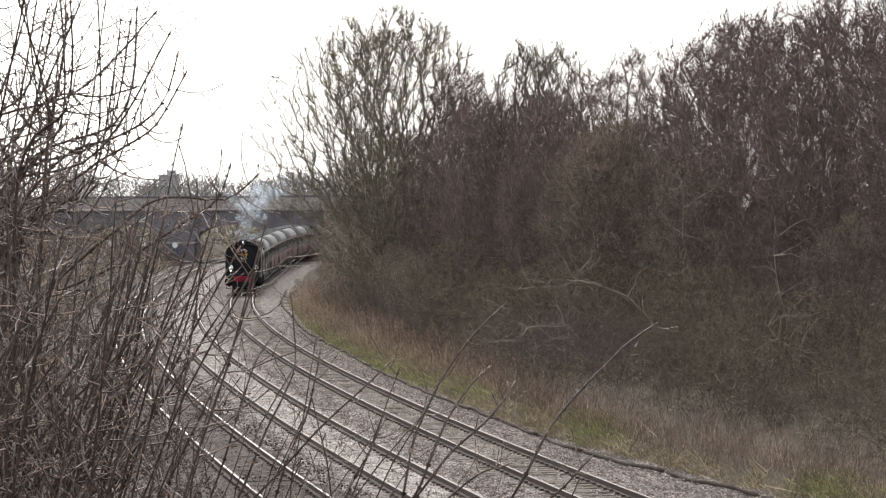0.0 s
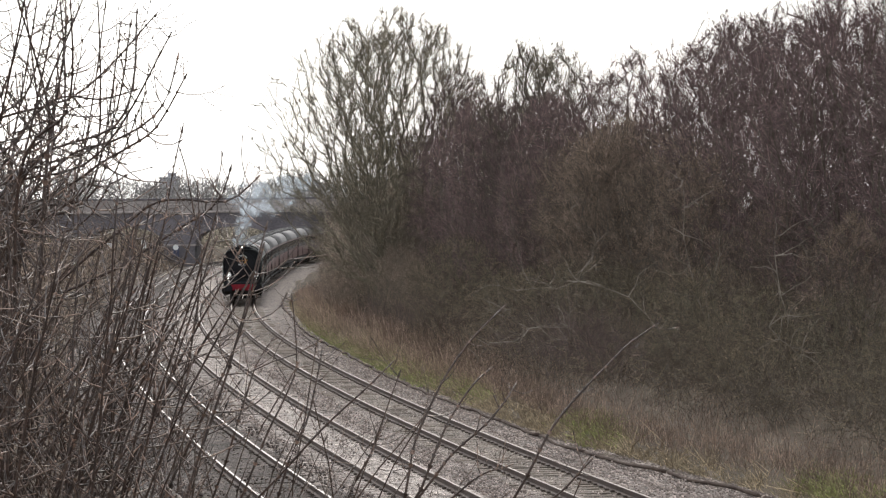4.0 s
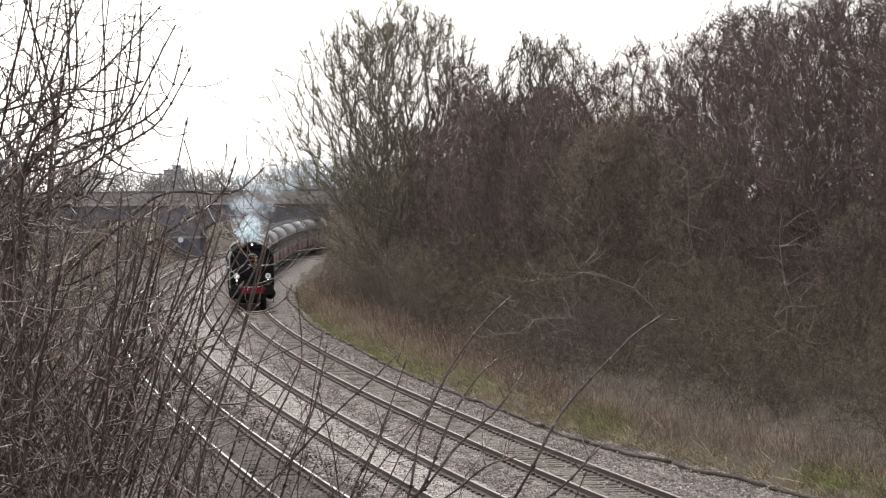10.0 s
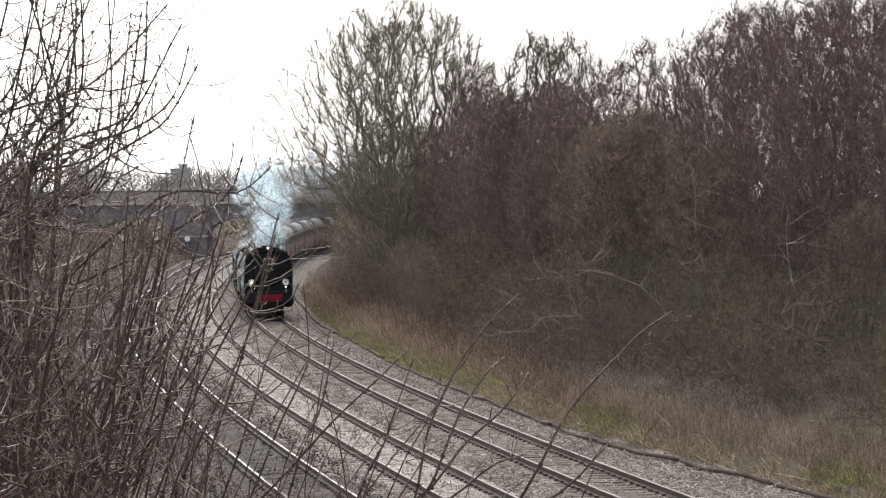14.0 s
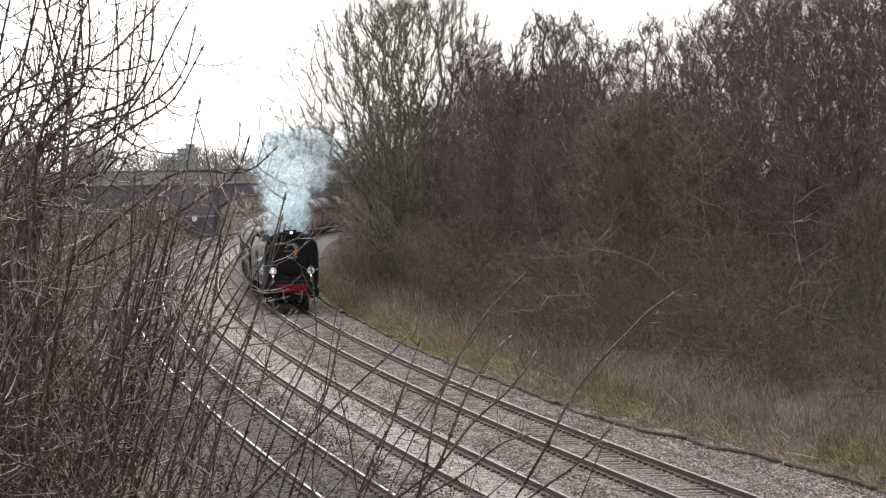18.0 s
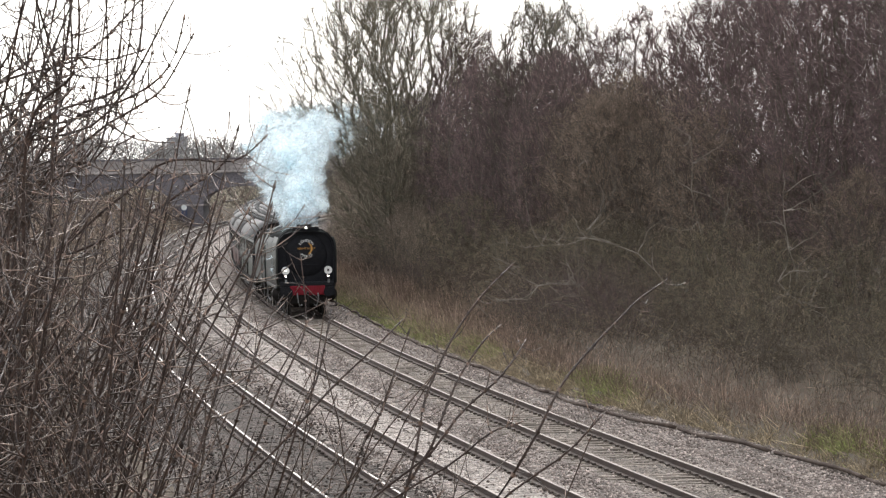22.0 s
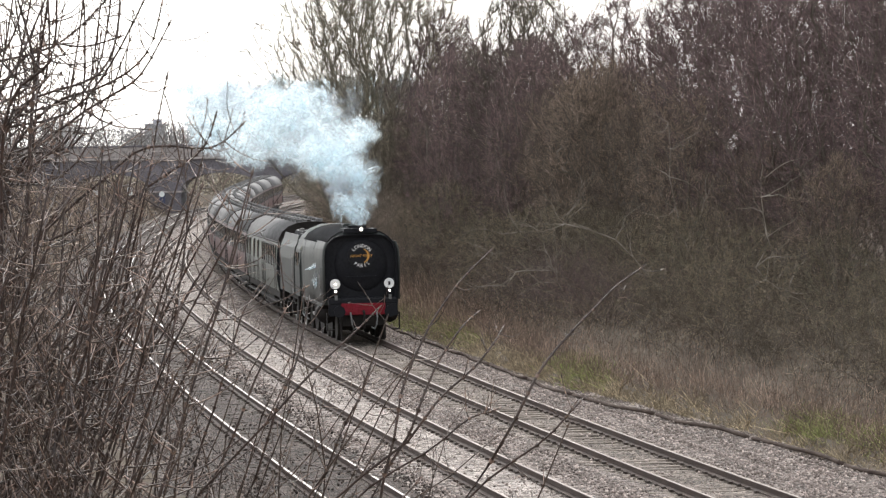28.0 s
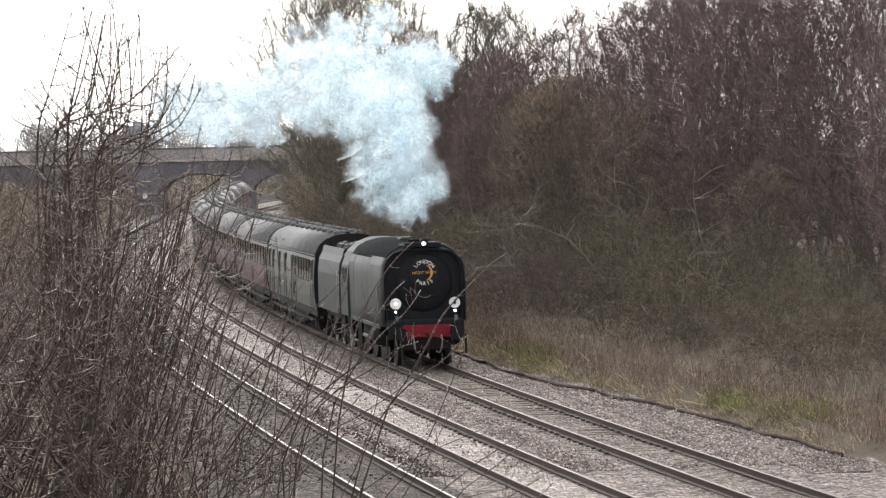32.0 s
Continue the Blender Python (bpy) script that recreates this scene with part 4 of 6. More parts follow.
    solid("straw", sticks("straw", a5, a5 + d5 * (rs.uniform(0.25, 0.8, m) * (1 - 0.35 * smooth01((95 - s5) / 20)) * (0.7 + 0.4 * np.sin(s5 * 1.9 + o5) * np.sin(s5 * 0.53)))[:, None], 0.006 + 0.007 * smooth01((s5 - 50) / 80), 0.004, STRAW), None, "tufts of pinkish straw along the foot of the bank", "grass", kind="stuff")
    m = 15000
    s4 = 24 + 208 * rs.beta(0.9, 1.3, m)
    o4 = bank_edge(s4) + 0.3 + 0.9 * smooth01((s4 - 60) / 50) + rs.gamma(1.5, 0.55, m)
    x4, y4, _ = track_at(s4, o4)
    tuft = 0.55 + 0.45 * np.sin(s4 * 2.3 + 2 * np.sin(o4 * 1.9)) * np.sin(s4 * 0.61 + o4)
    a4 = np.stack([x4, y4, ground_z(s4, o4) + rs.uniform(-0.05, 0.25, m)], 1)
    d4 = rs.normal(0, 0.5, (m, 3)) + np.array([0, 0, 1])
    solid("tall_dry_stems", sticks("tall_dry_stems", a4, a4 + d4 * (tuft * rs.uniform(0.2, 0.9, m) * (1 - 0.3 * smooth01((95 - s4) / 20)))[:, None], 0.0045 + 0.006 * smooth01((s4 - 50) / 90), 0.004, DEAD_STEM), None, "tall pale dead stems along the foot of the bank", "undergrowth", kind="stuff")
    for name, q, mat, words in (("undergrowth", kind == 0, SCRUB, "dense tangle of olive-brown leafless undergrowth"), ("bramble_thicket", kind == 1, SHADED_BRAMBLE, "dense shade-darkened tangle of arching purple-brown bramble stems")):
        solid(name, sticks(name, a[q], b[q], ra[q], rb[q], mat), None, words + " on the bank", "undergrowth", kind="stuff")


build_undergrowth()


# ---- loose stones on the trackbed ----
def build_stones():
    rs = np.random.RandomState(91)
    octa = np.array([(1, 0, 0), (0, 1, 0), (-1, 0, 0), (0, -1, 0), (0, 0, 1), (0, 0, -1)], float)
    tri = np.array([(0, 1, 4), (1, 2, 4), (2, 3, 4), (3, 0, 4), (1, 0, 5), (2, 1, 5), (3, 2, 5), (0, 3, 5)])
    for name, n, lo, hi, mat, words in (("ballast_stones", 46000, -5.2, 4.9, LOOSE_STONE, "pale loose ballast stones"), ("dirty_ballast_stones", 13000, -9.6, -5.0, LOOSE_DARK, "brown dirty ballast stones")):
        s = 22 + 150 * rs.beta(0.75, 1.9, n)
        o = lo + (np.minimum(hi, bank_edge(s) - 0.1) - lo) * rs.random_sample(n)
        near = np.zeros(n, bool)
        for f in OFFSETS:
            d = np.abs(o - f(s))
            near |= (d < 1.28) & ((np.abs(d - 0.7525) < 0.1) | (rs.random_sample(n) < 0.86))
        s, o = s[~near], o[~near]
        k = len(s)
        x, y, _ = track_at(s, o)
        r = rs.uniform(0.018, 0.048, k)
        c0 = np.stack([x, y, ground_z(s, o) + r * 0.25], 1)
        v = octa[None] * rs.uniform(0.6, 1.25, (k, 6, 1)) * r[:, None, None]
        a, b = rs.uniform(0, 6.28, k), rs.uniform(-0.7, 0.7, k)
        ca, sa, cb, sb = np.cos(a)[:, None], np.sin(a)[:, None], np.cos(b)[:, None], np.sin(b)[:, None]
        v = np.stack([v[..., 0] * ca - v[..., 1] * sa, v[..., 0] * sa + v[..., 1] * ca, v[..., 2]], -1)
        v = np.stack([v[..., 0] * cb - v[..., 2] * sb, v[..., 1], v[..., 0] * sb + v[..., 2] * cb], -1)
        v = (v + c0[:, None]).reshape(-1, 3)
        f = (tri[None] + (np.arange(k) * 6)[:, None, None]).reshape(-1, 3)
        me = bpy.data.meshes.new(name)
        me.vertices.add(len(v))
        me.vertices.foreach_set("co", v.ravel())
        me.loops.add(len(f) * 3)
        me.loops.foreach_set("vertex_index", f.ravel())
        me.polygons.add(len(f))
        me.polygons.foreach_set("loop_start", np.arange(len(f)) * 3)
        me.materials.append(mat)
        me.update(calc_edges=True)
        solid(name, me, None, words + " between the rails", "ballast", kind="stuff")


build_stones()


# ---- pipe laid beside the line ----
def build_conduit():
    rnd = random.Random(3)

    def off(s):
        return 2.85 + 0.12 * math.sin(s * 0.11) + 1.7 * float(smooth01((62 - s) / 25))
    s = 26.0
    first = None
    while s < 250:
        e = s + 7.6
        pts = []
        for i in range(9):
            a = s + (e - s) * i / 8
            o = off(a) + 0.05 * math.sin(a * 1.3)
            p = ground_spot(a, o)
            p.z += 0.07 + 0.03 * math.sin(a * 0.9)
            pts.append(p)
        solid("lineside_pipe", Geo().tube(pts, 0.05, 8), CONDUIT, "rust-brown pipe lying on the ballast shoulder", "pipe", "pipes beside the line", smooth=True)
        s = e + rnd.choice((0.02, 0.03, 0.4))


build_conduit()


# ---- beyond the bridge: woods, buildings, lineside signs ----
def build_distance():
    rs = np.random.RandomState(61)
    a, b, r = [], [], []
    for i in range(90):
        cx, cy = -150 + 190 * i / 90 + rs.uniform(-2, 2), rs.uniform(560, 680)
        h = rs.uniform(11.6, 13.4) + 1.6 * math.sin(cx * 0.11) * math.sin(cx * 0.037 + 1)
        m = 560
        base = np.stack([cx + rs.normal(0, 1.5, m), cy + rs.normal(0, 1.5, m), 0.6 + h * rs.beta(1.4, 1.2, m) * 0.85], 1)
        d = rs.normal(0, 1, (m, 3)) * np.array([0.8, 0.8, 0.4]) + np.array([0, 0, 0.9])
        d /= np.linalg.norm(d, axis=1)[:, None]
        a.append(base), b.append(base + d * rs.uniform(0.6, 1.7, m)[:, None]), r.append(rs.uniform(0.045, 0.085, m))
    a, b, r = np.concatenate(a), np.concatenate(b), np.concatenate(r)
    solid("distant_woods", sticks("distant_woods", a, b, r, r * 0.5, HAZED_WOODS), None, "leafless woods beyond the bridge, haze in their colour", "woods", kind="stuff")
    tower = thing("tower_block", "distant block rising above the trees, haze in its grey", "building")
    part("wall", Geo().box(-67.2, 905, 6.9, 4.6, 6, 14.2, 0.05), HAZED_FAR_BRICK, tower)
    part("wall", Geo().box(-71.6, 906, 5.6, 4.2, 7, 11.6, 0.05), HAZED_FAR_BRICK, tower)
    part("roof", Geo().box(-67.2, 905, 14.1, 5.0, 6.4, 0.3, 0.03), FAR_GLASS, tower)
    part("plant_room", Geo().box(-66.6, 905, 14.8, 2.0, 3, 1.2, 0.05), HAZED_FAR_BRICK, tower)
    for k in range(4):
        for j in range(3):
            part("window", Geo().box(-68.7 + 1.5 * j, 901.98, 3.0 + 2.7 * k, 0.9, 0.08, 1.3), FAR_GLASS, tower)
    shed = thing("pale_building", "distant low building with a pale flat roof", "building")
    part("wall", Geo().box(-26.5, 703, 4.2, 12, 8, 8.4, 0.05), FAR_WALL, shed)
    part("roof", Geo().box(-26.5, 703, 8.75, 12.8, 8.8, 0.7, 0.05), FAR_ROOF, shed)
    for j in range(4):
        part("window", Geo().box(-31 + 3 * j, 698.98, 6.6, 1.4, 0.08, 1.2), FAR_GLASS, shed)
    sign = thing("blue_sign", "blue board with a white disc on the bridge pier", "sign")
    part("board", Geo().box(-29.1, 399.94, 1.9, 0.7, 0.06, 1.3, 0.02), BLUE_SIGN, sign)
    part("disc", Geo().tube([(-29.1, 399.9, 2.25), (-29.1, 399.86, 2.25)], 0.3, 16), WHITE, sign)
    for x, y, z in ((-31.2, 383.0, 1.5), (-34.5, 380.0, 1.3)):
        g = at_place(x, y)
        post = thing("marker_post", "white lineside marker post", "sign", "marker posts")
        part("post", Geo().tube([(x, y, g.z - 0.1), (x, y, g.z + z)], 0.05, 6), PIPE_GREY, post)
        part("plate", Geo().box(x, y - 0.06, g.z + z, 0.5, 0.05, 0.8, 0.01), WHITE, post)


build_distance()


# ---- the train: local +y is the way it runs, x its right-hand side, z from the rail head ----
def ring_at(profile, y, sx=1.0, dz=0.0, top=None):
    return [(x * sx, y, z + dz) for x, z in profile]


def mirror(half):
    return half + [(-x, z) for x, z in reversed(half)]


def wheel(parent, x, y, r, name="wheel", spokes=0):
    w = part(name, Geo().tube([(x - 0.065, 0, 0), (x + 0.065, 0, 0)], r, 20), FRAME_BLACK, parent, at=pose(0, y, r))
    part("tyre", Geo().tube([(x + (0.066 if x > 0 else -0.09), 0, 0), (x + (0.09 if x > 0 else -0.066), 0, 0)], r + 0.002, 20), STEEL, w)
    return w


def text_mesh(name, words, size, mat, extrude=0.004):
    c = bpy.data.curves.new(name, "FONT")
    c.body, c.size, c.extrude, c.align_x, c.align_y = words, size, extrude, "CENTER", "CENTER"
    ob = new(name, c)
    me = bpy.data.meshes.new_from_object(ob.evaluated_get(bpy.context.evaluated_depsgraph_get()))
    bpy.data.objects.remove(ob)
    bpy.data.curves.remove(c)
    me.name = name
    me.materials.clear()
    me.materials.append(mat)
    return me


CASING = mirror([(1.28, 1.25), (1.30, 1.7), (1.30, 2.8), (1.27, 3.1), (1.17, 3.36), (0.98, 3.58), (0.72, 3.73), (0.42, 3.82), (0.2, 3.86)])


def build_loco():
    lo = thing("steam_locomotive", "air-smoothed dark green steam locomotive with black front and red buffer beam", "locomotive")
    ys = (-0.75, -0.95, -3, -6, -9.2)
    part("casing", Geo().loft([ring_at(CASING, y) for y in ys]), LOCO_GREEN, lo, "dark green flat-sided boiler casing", True)
    half = [(1.185, 3.345), (1.0, 3.585), (0.73, 3.745), (0.42, 3.832), (0.2, 3.872)]
    part("casing_top", Geo().loft([ring_at(mirror(half) + [(-x * 0.97, z - 0.04) for x, z in mirror(half)], y) for y in ys]), SOOT, lo, "soot-black top of the casing", True)
    for y in (-4.4, -8.0):
        part("casing_band", Geo().loft([ring_at(CASING, y, 1.004, 0.006), ring_at(CASING, y - 0.06, 1.004, 0.006)]), LOCO_GREEN, lo)
    # front: black surround with a recessed smokebox face
    rim = mirror([(1.21, 1.42), (1.25, 1.8), (1.25, 2.85), (1.22, 3.15), (1.12, 3.4), (0.96, 3.56), (0.7, 3.64), (0.4, 3.67)])
    inner = [(x * 0.94, 1.5 + (z - 1.42) * 0.95) for x, z in rim]
    g = Geo().loft([ring_at(rim, -0.78), ring_at(rim, -0.42), ring_at(inner, -0.42), ring_at(inner, -0.62)], caps=False)
    part("front_surround", g, BLACK, lo, "black front surround")
    part("smokebox_front", Geo().loft([ring_at(inner, -0.66), ring_at(inner, -0.6)]), BLACK, lo)
    part("smokebox_door", Geo().loft([[(math.cos(a) * r, y, 2.62 + math.sin(a) * r) for a in np.linspace(0, 2 * math.pi, 29)[:-1]] for r, y in ((0.92, -0.6), (0.9, -0.575), (0.7, -0.5), (0.35, -0.44), (0.05, -0.42))]), BLACK, lo, smooth=True)
    part("door_rail", Geo().tube([(-0.55, -0.36, 2.22), (0.55, -0.36, 2.22)], 0.018, 6), BLACK, lo)
    # smoke deflectors
    for sx in (-1, 1):
        g = Geo().loft([[(sx * x, y, z) for x, z in ((1.30, 1.42), (1.315, 2.8), (1.285, 3.15), (1.2, 3.42), (1.17, 3.41), (1.255, 3.14), (1.285, 2.8), (1.27, 1.42))] for y in (-0.30, -1.0, -3.6)])
        part("smoke_deflector", g, DEFLECTOR, lo, "satin green smoke deflector plate", True)
        part("deflector_handrail", Geo().tube([(sx * 1.335, -1.5, 1.75), (sx * 1.345, -1.5, 2.5)], 0.018, 6), STEEL, lo, "bright handrail")
        part("running_valance", Geo().box(sx * 1.27, -5.2, 1.22, 0.05, 7.6, 0.12, 0.01), LOCO_GREEN, lo)
    part("chimney_cowl", Geo().loft([[(x, y, z) for x, z in ((0.6, 3.72), (0.56, 3.86), (-0.56, 3.86), (-0.6, 3.72))] for y in (-0.55, -1.9)]), BLACK, lo)
    part("chimney", Geo().tube([(0, -1.55, 3.8), (0, -1.55, 3.95)], [0.3, 0.33], 16), BLACK, lo)
    part("dome_cover", Geo().box(0, -4.4, 3.9, 0.5, 0.8, 0.14, 0.05), LOCO_GREEN, lo)
    # red buffer beam, buffers, coupling, steps
    part("buffer_beam", Geo().box(0, -0.1, 1.12, 1.52, 0.12, 0.4, 0.015), RED, lo, "red painted buffer beam")
    part("beam_end", Geo().box(0.98, -0.1, 1.08, 0.42, 0.11, 0.42, 0.015), BLACK, lo)
    part("beam_end", Geo().box(-0.98, -0.1, 1.08, 0.42, 0.11, 0.42, 0.015), BLACK, lo)
    part("front_apron", Geo().box(0, -0.3, 1.38, 2.36, 0.5, 0.2, 0.04), BLACK, lo)
    for sx in (-1, 1):
        b = part("buffer", Geo().tube([(sx * 0.865, -0.05, 1.06), (sx * 0.865, 0.28, 1.06), (sx * 0.865, 0.281, 1.06), (sx * 0.865, 0.44, 1.06)], [0.14, 0.12, 0.075, 0.075], 14), BLACK, lo)
        part("buffer_head", Geo().tube([(sx * 0.865, 0.44, 1.06), (sx * 0.865, 0.49, 1.06)], [0.2, 0.2], 20), BLACK, b)
        part("front_step", Geo().box(sx * 1.12, -0.15, 0.42, 0.28, 0.22, 0.03).box(sx * 1.24, -0.15, 0.7, 0.03, 0.2, 0.6), FRAME_BLACK, lo)
        part("guard_iron", Geo().tube([(sx * 0.75, -0.35, 0.8), (sx * 0.75, -0.2, 0.3), (sx * 0.75, -0.12, 0.1)], 0.035, 5), FRAME_BLACK, lo)
        part("brake_hose", Geo().tube([(sx * 0.45, 0.02, 1.0), (sx * 0.45, 0.2, 0.85), (sx * 0.42, 0.22, 0.6), (sx * 0.36, 0.12, 0.45), (sx * 0.25, 0.1, 0.5)], 0.03, 6), PIPE_GREY, lo, "grey brake hose")
    part("coupling", Geo().tube([(0, 0, 1.05), (0, 0.2, 1.0), (0, 0.24, 0.7), (0, 0.2, 0.45)], 0.045, 6), FRAME_BLACK, lo)
    # head lamps and white discs
    for x, y, z, disc in ((-0.93, -0.28, 1.98, True), (0.93, -0.28, 1.98, True), (0.0, -0.36, 3.84, False)):
        if disc:
            d = part("head_disc", Geo().tube([(x, y, z), (x, y + 0.02, z)], 0.175, 24), WHITE, lo, "round white enamel disc")
            part("disc_mark", Geo().box(x, y + 0.026, z, 0.07, 0.006, 0.11), BLACK, d)
            part("lamp_lens", Geo().tube([(x, y + 0.03, z - 0.25), (x, y + 0.1, z - 0.25)], 0.042, 12), LAMP_GLOW, lo, "lit lamp lens")
            part("lamp_body", Geo().box(x, y - 0.05, z - 0.26, 0.15, 0.15, 0.22, 0.02), BLACK, lo)
            part("lamp_iron", Geo().box(x, -0.04, 1.52, 0.1, 0.02, 0.17), PIPE_GREY, lo, "small grey lamp iron")
        else:
            part("lamp_lens", Geo().tube([(x, y + 0.02, z), (x, y + 0.09, z)], 0.055, 12), LAMP_GLOW, lo, "lit lamp lens")
            part("lamp_body", Geo().box(x, y - 0.07, z - 0.01, 0.2, 0.16, 0.22, 0.02), BLACK, lo)
    part("lit_disc_lens", Geo().tube([(0.93, -0.25, 1.98), (0.93, -0.2, 1.98)], 0.04, 12), LAMP_GLOW, lo, "lit lens in a disc")
    # round headboard with its lettering
    hb = part("headboard", Geo().tube([(0, -0.36, 2.93), (0, -0.33, 2.93)], 0.47, 36), BLACK, lo, "round black headboard with white and gold lettering")
    for words, top, rad in (("LONDON", True, 0.34), ("PARIS", False, 0.34)):
        n = len(words)
        for i, ch in enumerate(words):
            a = (i - (n - 1) / 2) * (0.36 if top else 0.34)
            ang = math.pi / 2 - a if top else -math.pi / 2 + a
            turn = -a if top else a
            m = Matrix.Translation((-rad * math.cos(ang), -0.322, 2.93 + rad * math.sin(ang))) @ pose(0, 0, 0, 90, 0, 180) @ pose(0, 0, 0, 0, 0, math.degrees(turn))
            part("letter", text_mesh("letter", ch, 0.165, WHITE), None, hb, at=m)
    moon = [(math.cos(a) * 0.25, math.sin(a) * 0.25) for a in np.linspace(-1.25, 1.25, 14)] + [(0.1 + math.cos(a) * 0.2 - 0.12, math.sin(a) * 0.235) for a in np.linspace(1.25, -1.25, 14)]
    part("crescent", Geo().loft([[(-x - 0.02, -0.326, 2.93 + z) for x, z in moon], [(-x - 0.02, -0.32, 2.93 + z) for x, z in moon]]), GOLD, hb, "gold crescent")
    part("headboard_words", text_mesh("headboard_words", "NIGHT FERRY", 0.125, GOLD), None, hb, at=Matrix.Translation((0, -0.314, 2.93)) @ pose(0, 0, 0, 90, 0, 180))
    # cab
    cab = mirror([(1.36, 1.25), (1.37, 2.4), (1.30, 2.95), (1.12, 3.4), (0.8, 3.68), (0.35, 3.85)])
    cb = part("cab", Geo().loft([ring_at(cab, -9.2), ring_at(cab, -11.2)]), LOCO_GREEN, lo)
    part("cab_beading", Geo().tube([(x * 1.01, -9.17, z) for x, z in cab if z > 2.9], 0.03, 5), CREAM, cb, "pale edge of the cab front")
    for sx in (-1, 1):
        part("cab_window", Geo().box(sx * 1.355, -9.9, 2.6, 0.03, 0.6, 0.5), GLASS, cb)
        part("cab_window", Geo().box(sx * 1.355, -10.6, 2.6, 0.03, 0.5, 0.5), GLASS, cb)
        part("cab_handrail", Geo().tube([(sx * 1.42, -11.25, 1.3), (sx * 1.42, -11.25, 2.6)], 0.02, 6), STEEL, cb)
        part("cab_steps", Geo().box(sx * 1.25, -10.9, 0.75, 0.1, 0.45, 0.9, 0.02), FRAME_BLACK, lo)
    # frames, cylinders, wheels and rods
    # dark block added in place of the shade between the wheels
    part("shade_filler", Geo().box(0, -6.4, 0.62, 1.3, 8.6, 0.62, 0.03), FRAME_BLACK, lo)
    part("main_frame", Geo().box(0, -5.6, 0.95, 1.1, 10.8, 0.5), FRAME_BLACK, lo)
    part("front_frame", Geo().box(0, -0.9, 0.75, 1.5, 1.3, 0.5, 0.05), FRAME_BLACK, lo)
    for sx in (-1, 1):
        part("cylinder", Geo().tube([(sx * 1.08, -1.9, 0.9), (sx * 1.08, -3.0, 0.9)], 0.34, 14), FRAME_BLACK, lo, smooth=True)
        part("valve_chest", Geo().box(sx * 1.05, -2.4, 1.2, 0.45, 1.1, 0.25, 0.04), FRAME_BLACK, lo)
        part("slide_bar", Geo().box(sx * 1.08, -3.9, 0.98, 0.08, 1.6, 0.07), FRAME_BLACK, lo)
        part("injector_pipe", Geo().tube([(sx * 1.2, -9.6, 1.2), (sx * 1.22, -9.6, 0.6), (sx * 1.15, -9.0, 0.45), (sx * 1.15, -8.2, 0.45)], 0.04, 6), PIPE_GREY, lo)
    moving = []
    for y, r in ((-4.2, 0.94), (-6.3, 0.94), (-8.4, 0.94)):
        ws = part("driving_wheelset", Geo().tube([(-0.8, 0, 0), (0.8, 0, 0)], 0.1, 8), FRAME_BLACK, lo, at=pose(0, y, r))
        for sx in (-1, 1):
            g = Geo().tube([(sx * 0.7, 0, 0), (sx * 0.83, 0, 0)], r, 28)
            part("disc_wheel", g, FRAME_BLACK, ws)
            part("crank_pin", Geo().tube([(sx * 0.83, 0.0, -0.3), (sx * 1.0, 0.0, -0.3)], 0.07, 8), STEEL, ws)
        moving.append((ws, y, r))
    for y, r in ((-1.2, 0.47), (-3.0, 0.47), (-10.3, 0.54)):
        ws = part("carrying_wheelset", Geo().tube([(-0.8, 0, 0), (0.8, 0, 0)], 0.08, 8), FRAME_BLACK, lo, at=pose(0, y, r))
        for sx in (-1, 1):
            part("disc_wheel", Geo().tube([(sx * 0.7, 0, 0), (sx * 0.83, 0, 0)], r, 20), FRAME_BLACK, ws)
    for sx in (-1, 1):
        part("coupling_rod", Geo().box(sx * 0.95, -6.3, 0.66, 0.06, 4.3, 0.11, 0.02), STEEL, lo, "bright coupling rod")
    return lo, moving


def build_tender():
    te = thing("tender", "dark green flat-sided tender with coal", "tender")
    prof = mirror([(1.35, 1.2), (1.36, 2.5), (1.3, 2.95), (1.18, 3.2)])
    part("tank", Geo().loft([ring_at(prof, -0.3), ring_at(prof, -6.9)]), LOCO_GREEN, te, "dark green tender side")
    for sx in (-1, 1):
        part("raved_side", Geo().loft([[(sx * x, y, z) for x, z in ((1.2, 3.15), (1.12, 3.42), (1.08, 3.42), (1.16, 3.15))] for y in (-0.4, -6.8)]), LOCO_GREEN, te)
        part("ladder", Geo().tube([(sx * 0.9, -6.98, 1.2), (sx * 0.9, -6.98, 3.3)], 0.025, 6), PIPE_GREY, te)
        part("handrail", Geo().tube([(sx * 1.42, -0.2, 1.3), (sx * 1.42, -0.2, 2.7)], 0.02, 6), STEEL, te)
    rs = random.Random(2)
    g = Geo()
    for i in range(90):
        g.sphere(rs.uniform(-0.9, 0.9), rs.uniform(-4.6, -0.7), 3.2 + rs.uniform(0, 0.28), rs.uniform(0.1, 0.2), 5, 4)
    part("coal_load", g, COAL, te)
    part("underframe", Geo().box(0, -3.6, 0.95, 2.0, 6.6, 0.45, 0.03), FRAME_BLACK, te)
    # dark block added to stand in for the shade beneath the tender
    part("tender_shade_filler", Geo().box(0, -3.4, 0.55, 1.3, 5.2, 0.5, 0.03), FRAME_BLACK, te)
    part("drag_beam", Geo().box(0, -7.0, 1.06, 2.4, 0.12, 0.4, 0.02), FRAME_BLACK, te)
    for y in (-1.2, -3.4, -5.7):
        for sx in (-1, 1):
            wheel(te, sx * 0.76, y, 0.54)
            part("axlebox", Geo().box(sx * 1.05, y, 0.55, 0.25, 0.35, 0.4, 0.03).box(sx * 1.05, y, 0.88, 0.12, 1.1, 0.12), FRAME_BLACK, te)
    return te


